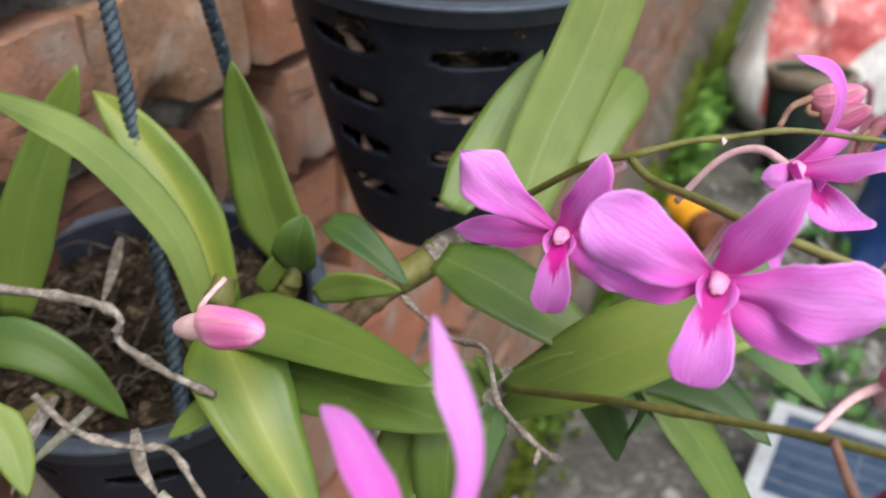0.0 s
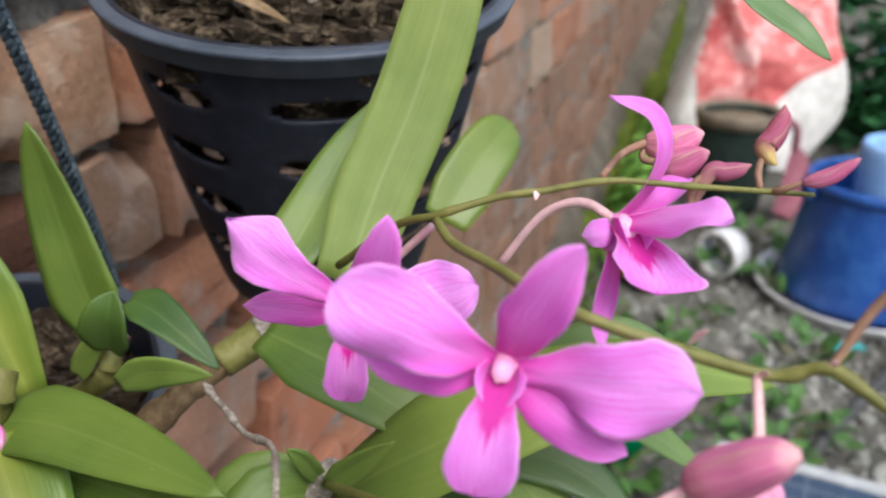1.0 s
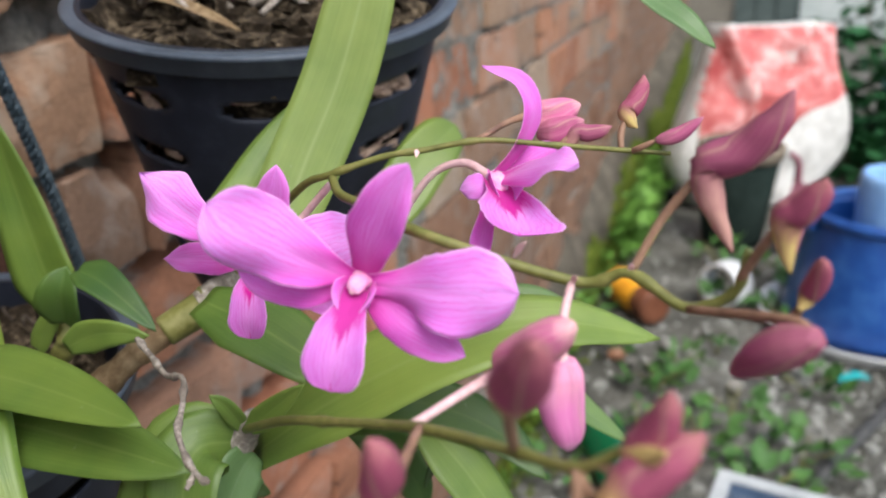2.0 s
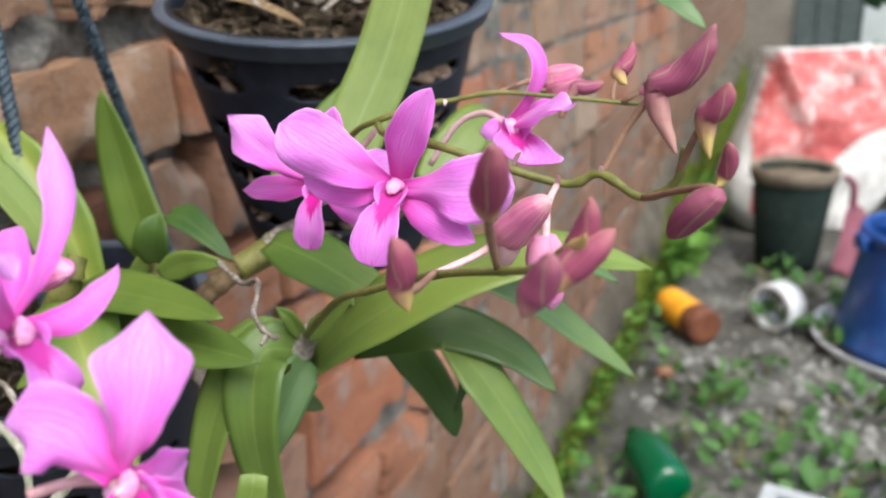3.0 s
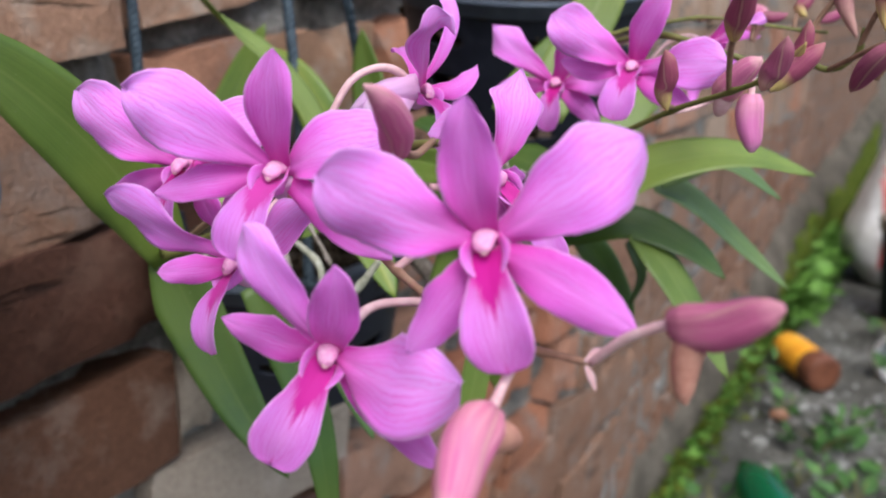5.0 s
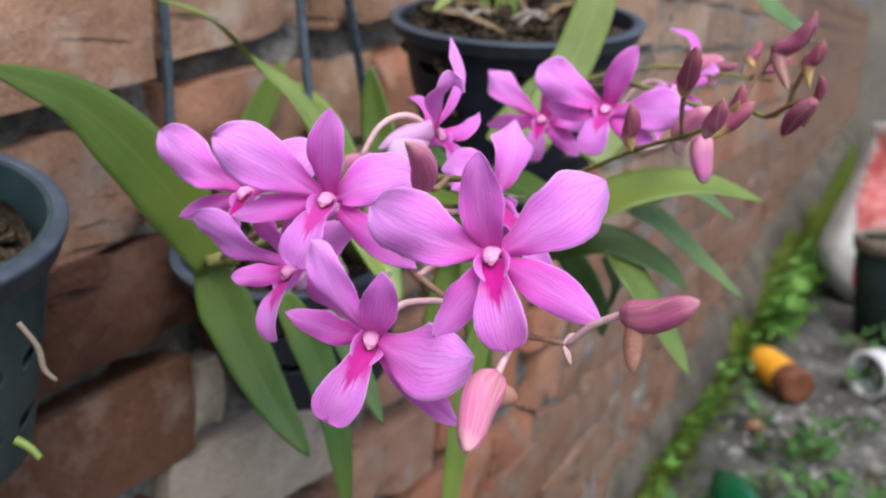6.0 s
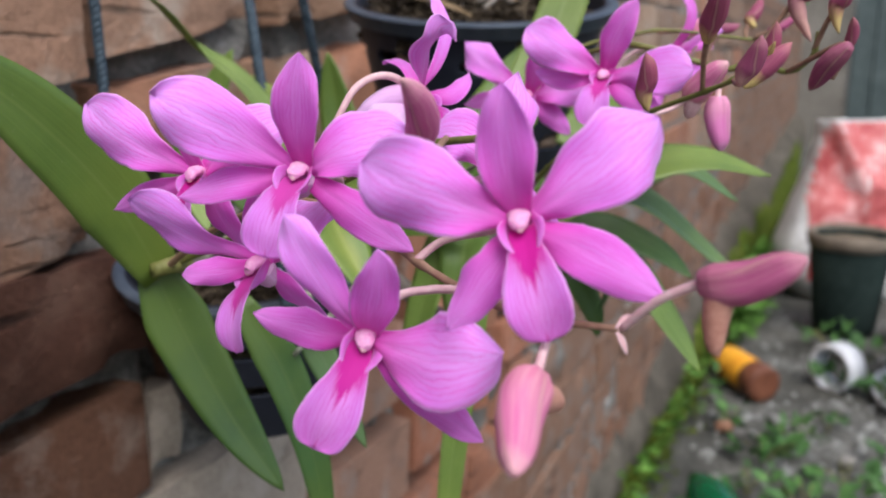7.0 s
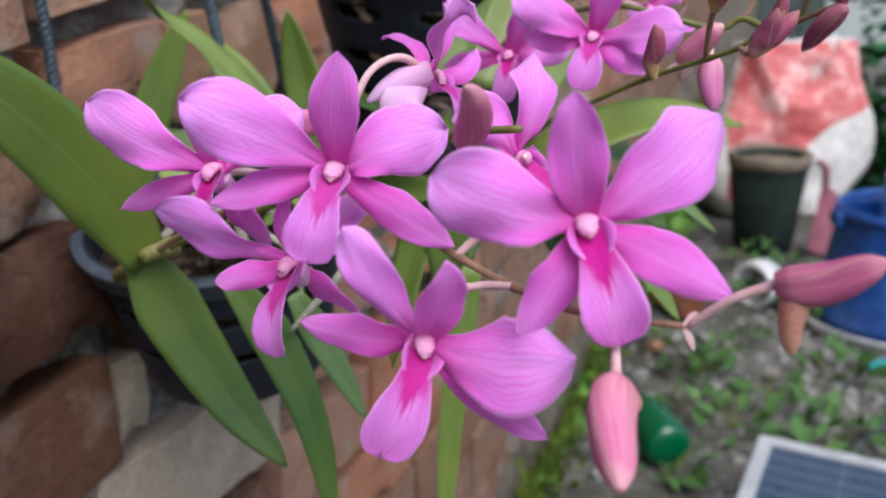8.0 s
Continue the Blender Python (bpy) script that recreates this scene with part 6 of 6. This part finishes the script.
def leaf_cloud(count, place, size, seed, bm=None):
    """Many small pointed leaves; place(rnd) gives a spot and the way it grows."""
    rnd = random.Random(seed)
    bm = bm or bmesh.new()
    for _ in range(count):
        c, d = place(rnd)
        d = (d + V(rnd.gauss(0, 0.5), rnd.gauss(0, 0.5), rnd.gauss(0, 0.4))).normalized()
        ln = size * rnd.uniform(0.55, 1.3)
        s = d.cross(V(rnd.gauss(0, 0.4), rnd.gauss(0, 0.4), 1)).normalized() * ln * rnd.uniform(0.22, 0.36)
        n = s.cross(d).normalized() * ln * 0.08
        a, b = c, c + d * ln
        m1, m2 = c + d * ln * 0.35 + s + n, c + d * ln * 0.35 - s + n
        m3, m4 = c + d * ln * 0.7 + s * 0.75 + n * 0.5, c + d * ln * 0.7 - s * 0.75 + n * 0.5
        k1, k2 = c + d * ln * 0.35 - n * 0.4, c + d * ln * 0.7 - n * 0.4
        a, b, m1, m2, m3, m4, k1, k2 = [bm.verts.new(q) for q in (a, b, m1, m2, m3, m4, k1, k2)]
        for f in ((a, m1, k1), (a, k1, m2), (m1, m3, k2, k1), (k1, k2, m4, m2), (m3, b, k2), (k2, b, m4)):
            bm.faces.new(f)
    return bm


def hedge_place(rnd):
    x, z = rnd.uniform(1.75, 3.6), abs(rnd.gauss(0, 0.42))
    y = 3.95 + rnd.gauss(0, 0.22) + 0.3 * (z - 0.4)
    return V(x, y, z), V(rnd.gauss(0, 0.6), -0.8, 0.35)


hedge = thing("green_shrub", "dark green leafy shrub beyond the red sack", "shrub")
part("foliage", leaf_cloud(2600, hedge_place, 0.11, 21), hedge_mat, hedge)
for k in range(7):
    x = 1.9 + 0.26 * k
    part("branch", tube([(x, 4.0, -0.02), (x + 0.05, 3.98, 0.3), (x - 0.04, 3.95, 0.75)], [0.012, 0.009, 0.004], 10, 6), dry_mat, hedge)


# ---- weeds ----
def weed(x, y, r, count, size, seed, material=None, tall=0.05):
    def place(rnd):
        a, q = rnd.uniform(0, 6.283), r * math.sqrt(rnd.random())
        return V(x + q * math.cos(a), y + q * math.sin(a), rnd.uniform(0.004, tall)), V(math.cos(a) * 0.9, math.sin(a) * 0.9, 0.55)
    ob = thing("weed", "small bright green weed growing on the dusty ground", "weed", "ground weeds")
    part("leaves", leaf_cloud(count, place, size, seed), material or weed_mat, ob)
    rnd = random.Random(seed)
    for k in range(4):
        a = rnd.uniform(0, 6.283)
        part("stalk", tube([(x, y, -0.012), (x + 0.3 * r * math.cos(a), y + 0.3 * r * math.sin(a), tall * 0.5), (x + 0.7 * r * math.cos(a), y + 0.7 * r * math.sin(a), tall * 0.9)], [0.002, 0.0014], 6, 5), stem_mat, ob)
    return ob


for i, (x, y, r, c, s) in enumerate([(0.57, 1.86, 0.075, 26, 0.05), (0.60, 1.62, 0.08, 24, 0.045), (0.50, 1.70, 0.06, 18, 0.04), (0.66, 1.95, 0.06, 16, 0.05), (0.86, 2.33, 0.05, 16, 0.05), (0.99, 2.26, 0.07, 22, 0.05), (1.04, 2.62, 0.09, 26, 0.06), (0.95, 2.72, 0.08, 22, 0.05), (0.52, 2.05, 0.06, 16, 0.04), (0.42, 1.42, 0.09, 28, 0.05), (0.30, 1.52, 0.07, 26, 0.04), (0.72, 1.75, 0.07, 18, 0.045), (1.30, 1.75, 0.06, 14, 0.05), (0.47, 2.30, 0.06, 20, 0.045), (0.77, 2.06, 0.04, 10, 0.04), (0.80, 1.55, 0.09, 30, 0.05), (0.92, 1.85, 0.08, 26, 0.05), (0.70, 1.45, 0.08, 26, 0.045), (1.12, 2.45, 0.06, 16, 0.05)]):
    weed(x, y, r, c, s, 40 + i)


def moss_place(rnd):
    u = 1.0 + 3.7 * rnd.random() ** 1.3
    out = 0.015 + abs(rnd.gauss(0, 0.028))
    return on_wall(u, rnd.uniform(0.0, 0.09) * (1 if out < 0.07 else 0.3), out + footing(u)), WN * 0.7 + V(0, 0, 0.8)


tagged(part("wall_foot_greens", leaf_cloud(2000, moss_place, 0.020, 31), moss_mat), "low yellow-green moss and seedlings along the wall", "greenery", kind="stuff")


def fern_place(rnd):
    u = rnd.choice([2.86, 2.98, 3.12, 3.3, 3.52, 3.64, 3.75]) + rnd.gauss(0, 0.04)
    return on_wall(u, abs(rnd.gauss(0.06, 0.05)), 0.03 + footing(u) + abs(rnd.gauss(0, 0.04))), WN * 0.9 + V(0, 0, 0.5)


tagged(part("fern_tuft", leaf_cloud(560, fern_place, 0.060, 33), fern_mat), "bright green fern tufts at the wall foot", "fern", kind="stuff")


def seedling_place(rnd):
    u = rnd.choice([1.45, 1.62, 1.8, 1.93, 2.1, 2.22, 2.36, 2.6, 2.72]) + rnd.gauss(0, 0.035)
    return on_wall(u, 0.012 + abs(rnd.gauss(0, 0.035)), footing(u) + 0.012 + abs(rnd.gauss(0, 0.018))), WN * 0.8 + V(0, 0, 0.6)


tagged(part("seedling_patch", leaf_cloud(420, seedling_place, 0.030, 35), fern_mat), "small bright green seedlings rooted in the moss", "greenery", kind="stuff")


def build_gravel():
    rnd = random.Random(77)
    bm = bmesh.new()
    for _ in range(1000):
        x, y = rnd.uniform(0.25, 2.0), rnd.uniform(1.1, 3.2)
        if (x - 0.27 * y) < -0.12:
            continue
        s = 0.0035 * math.exp(rnd.gauss(0, 0.6)) + 0.0015
        m = Matrix.LocRotScale(V(x, y, ground_height(x, y) + s * 0.3), Euler((rnd.random() * 6, rnd.random() * 6, rnd.random() * 6)), V(s * rnd.uniform(1, 2.2), s * rnd.uniform(0.8, 1.5), s))
        bmesh.ops.create_icosphere(bm, subdivisions=1, radius=1.0, matrix=m)
    for _ in range(850):
        x, y = rnd.gauss(1.0, 0.22), rnd.uniform(1.15, 2.25)
        s = 0.004 * math.exp(rnd.gauss(0, 0.6)) + 0.0015
        m = Matrix.LocRotScale(V(x, y, ground_height(x, y) + s * 0.3), Euler((rnd.random() * 6, rnd.random() * 6, rnd.random() * 6)), V(s * rnd.uniform(1, 2.2), s * rnd.uniform(0.8, 1.5), s))
        bmesh.ops.create_icosphere(bm, subdivisions=1, radius=1.0, matrix=m)
    return tagged(part("gravel", bm, stone_mat, None, "", False), "pale gravel, cement crumbs and chips scattered on earth", "gravel", kind="stuff")


build_gravel()


# ---- bricks of the wall, piece by piece ----
def brick_meshes(count, length, height, fine, base, material=None):
    out = []
    for k in range(count):
        bm_ = rough_box(length, 0.10, height, (14 if material is not None else 9) if fine else 4, 1, (7 if material is not None else 5) if fine else 2, 0.0032 if fine else 0.003, base + k, 0.0016)
        me = bpy.data.meshes.new("brick")
        bm_.to_mesh(me)
        bm_.free()
        me.shade_smooth()
        me.set_sharp_from_angle(angle=radians(38))
        me.materials.append(material or brick_mat)
        out.append(me)
    return out


JOINTS = [-0.02, 0.095, 0.205, 0.315, 0.425, 0.540, 0.660, 0.784, 0.885, 0.972, 1.068, 1.160, 1.250]
brick_rnd = random.Random(12)


def far_bricks():
    """The wall's bricks further off, too small to tell apart singly."""
    rnd = random.Random(5)
    bm_ = bmesh.new()
    for row in range(2, 12):
        u = 3.62 + rnd.uniform(0, 0.2)
        while u < 16.5:
            ln = rnd.uniform(0.18, 0.23)
            h = JOINTS[row + 1] - JOINTS[row] - rnd.uniform(0.008, 0.016)
            c = on_wall(u + ln / 2, (JOINTS[row] + JOINTS[row + 1]) / 2, -0.05 + rnd.uniform(-0.004, 0.006))
            bmesh.ops.create_cube(bm_, size=1.0, matrix=Matrix.Translation(c) @ Matrix.Rotation(radians(WTURN + rnd.uniform(-1, 1)), 4, "Z") @ Matrix.Diagonal((ln, 0.1, h, 1)))
            u += ln + rnd.uniform(0.01, 0.02)
    ob = part("brick_courses", bm_, rust_brick_mat, wall_north, "", False)
    return tagged(ob, kind="stuff")


far_bricks()

# crooked courses of the near wall: start, end, foot, top, tilt in degrees, tone
NEAR_COURSES = (
    ((0.10, 0.338, 0.950, 1.034, 9, "tan"), (0.346, 0.488, 0.987, 1.064, 10, "tan"), (0.514, 0.66, 1.004, 1.074, 6, "buff")),
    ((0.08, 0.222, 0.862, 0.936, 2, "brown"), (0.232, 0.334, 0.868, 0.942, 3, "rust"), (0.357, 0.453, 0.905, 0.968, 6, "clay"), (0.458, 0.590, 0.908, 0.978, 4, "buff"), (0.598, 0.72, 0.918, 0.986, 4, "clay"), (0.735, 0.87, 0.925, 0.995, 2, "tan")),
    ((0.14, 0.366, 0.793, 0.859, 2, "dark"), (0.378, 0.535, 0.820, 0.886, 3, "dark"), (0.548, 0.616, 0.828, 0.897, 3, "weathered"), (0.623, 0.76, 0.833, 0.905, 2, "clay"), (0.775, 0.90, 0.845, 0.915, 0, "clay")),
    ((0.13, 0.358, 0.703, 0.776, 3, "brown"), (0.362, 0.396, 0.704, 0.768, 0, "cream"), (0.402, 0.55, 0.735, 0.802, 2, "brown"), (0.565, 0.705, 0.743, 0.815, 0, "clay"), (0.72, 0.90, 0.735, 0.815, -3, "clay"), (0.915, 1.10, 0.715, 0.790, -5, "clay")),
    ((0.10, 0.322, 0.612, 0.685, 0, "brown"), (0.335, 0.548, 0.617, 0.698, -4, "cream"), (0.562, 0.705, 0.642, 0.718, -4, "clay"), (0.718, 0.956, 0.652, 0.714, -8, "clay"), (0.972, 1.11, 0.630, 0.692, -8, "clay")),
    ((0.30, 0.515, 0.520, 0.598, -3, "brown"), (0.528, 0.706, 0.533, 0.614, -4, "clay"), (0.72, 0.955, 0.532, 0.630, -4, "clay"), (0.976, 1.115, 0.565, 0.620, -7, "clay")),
    ((0.42, 0.61, 0.425, 0.505, -2, "clay"), (0.622, 0.858, 0.430, 0.508, -3, "clay"), (0.872, 1.008, 0.398, 0.478, -9, "clay"), (1.022, 1.120, 0.462, 0.547, -8, "clay"), (1.134, 1.24, 0.440, 0.522, -6, "rust")),
    ((1.022, 1.20, 0.365, 0.442, -9, "rust"), (1.214, 1.40, 0.333, 0.430, -8, "rust")),
)
# dark and brown hold the shade behind and below the pots in their colour
TONES = {"buff": buff_brick_mat, "cream": cream_brick_mat, "rust": rust_brick_mat, "weathered": weathered_brick_mat, "tan": tan_brick_mat, "brown": brown_brick_mat, "dark": shaded_brick_mat, "clay": brick_mat}
# where the straight courses take over from the crooked ones
STRAIGHT_FROM = {2: 0.4, 3: 0.4, 4: 1.27, 5: 1.13, 6: 1.12, 7: 0.92, 8: 0.89, 9: 0.68}


def lay_brick(mesh, u, z, tilt, size=(1, 1, 1)):
    br = new("brick", mesh)
    br.matrix_world = pose(*on_wall(u, z, -0.05 + brick_rnd.uniform(-0.004, 0.008)), brick_rnd.uniform(-2.5, 2.5), brick_rnd.uniform(-1, 1) - tilt, WTURN + brick_rnd.uniform(-2, 2)) @ Matrix.Diagonal((*size, 1))
    br.parent = wall_north
    return br


def chipped_brick(length, height, seed, material):
    """A brick of its own: worn round, with a hollow or a broken corner."""
    rnd = random.Random(seed)
    bm_ = rough_box(length, 0.10, height, max(8, int(length / 0.010)), 2, 8, 0.0026, seed, 0.0008)
    hits = [(V(rnd.uniform(-0.5, 0.5) * length, -0.05, rnd.choice((-0.5, 0.5)) * height), rnd.uniform(0.014, 0.03)) for _ in range(3)]
    for v in bm_.verts:
        for c, r in hits:
            d = (v.co - c).length
            if d < r:
                v.co.y += (r - d) * 0.45
                v.co.z -= math.copysign((r - d) * 0.25, c.z)
    me = bpy.data.meshes.new("brick")
    bm_.to_mesh(me)
    bm_.free()
    me.shade_smooth()
    me.set_sharp_from_angle(angle=radians(38))
    me.materials.append(material)
    return me


made = 0
for course in NEAR_COURSES:
    for u0, u1, z0, z1, tilt, tone in course:
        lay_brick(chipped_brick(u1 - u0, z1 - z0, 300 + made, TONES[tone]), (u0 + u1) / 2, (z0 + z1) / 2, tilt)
        made += 1

for row in range(len(JOINTS) - 1):
    tall0 = JOINTS[row + 1] - JOINTS[row]
    near_set = brick_meshes(4, 0.205, tall0, True, row * 10)
    far_set = brick_meshes(3, 0.205, tall0, False, row * 10 + 5)
    tan_set = brick_meshes(2, 0.205, tall0, True, row * 10 + 8, tan_brick_mat)
    rust_set = brick_meshes(3, 0.205, tall0, True, row * 10 + 2, rust_brick_mat)
    worn_set = brick_meshes(3, 0.205, tall0, True, row * 10 + 3, weathered_brick_mat)
    u = brick_rnd.uniform(0, 0.22) - 0.225
    while u < 3.6 and made < 300:
        ln = brick_rnd.uniform(0.92, 1.10)
        cu = u + 0.1025 * ln
        u += 0.205 * ln + brick_rnd.uniform(0.008, 0.020)
        if u - 0.205 * ln < STRAIGHT_FROM.get(row, -1.0) + 0.01 or row < 1 and cu > 0.8 or row > 10 and cu > 1.5 or row < 2 and cu < 0.4:
            continue
        gap = brick_rnd.uniform(0.005, 0.013)
        kind = tan_set if row >= 9 and (1.15 < cu < 2.0 or cu < 0.58) else rust_set if row <= 5 else near_set if cu < 1.15 else worn_set if brick_rnd.random() < 0.8 else far_set
        lay_brick(brick_rnd.choice(kind), cu, (JOINTS[row] + JOINTS[row + 1]) / 2, 0, (ln, 1, (tall0 - gap) / tall0))
        made += 1
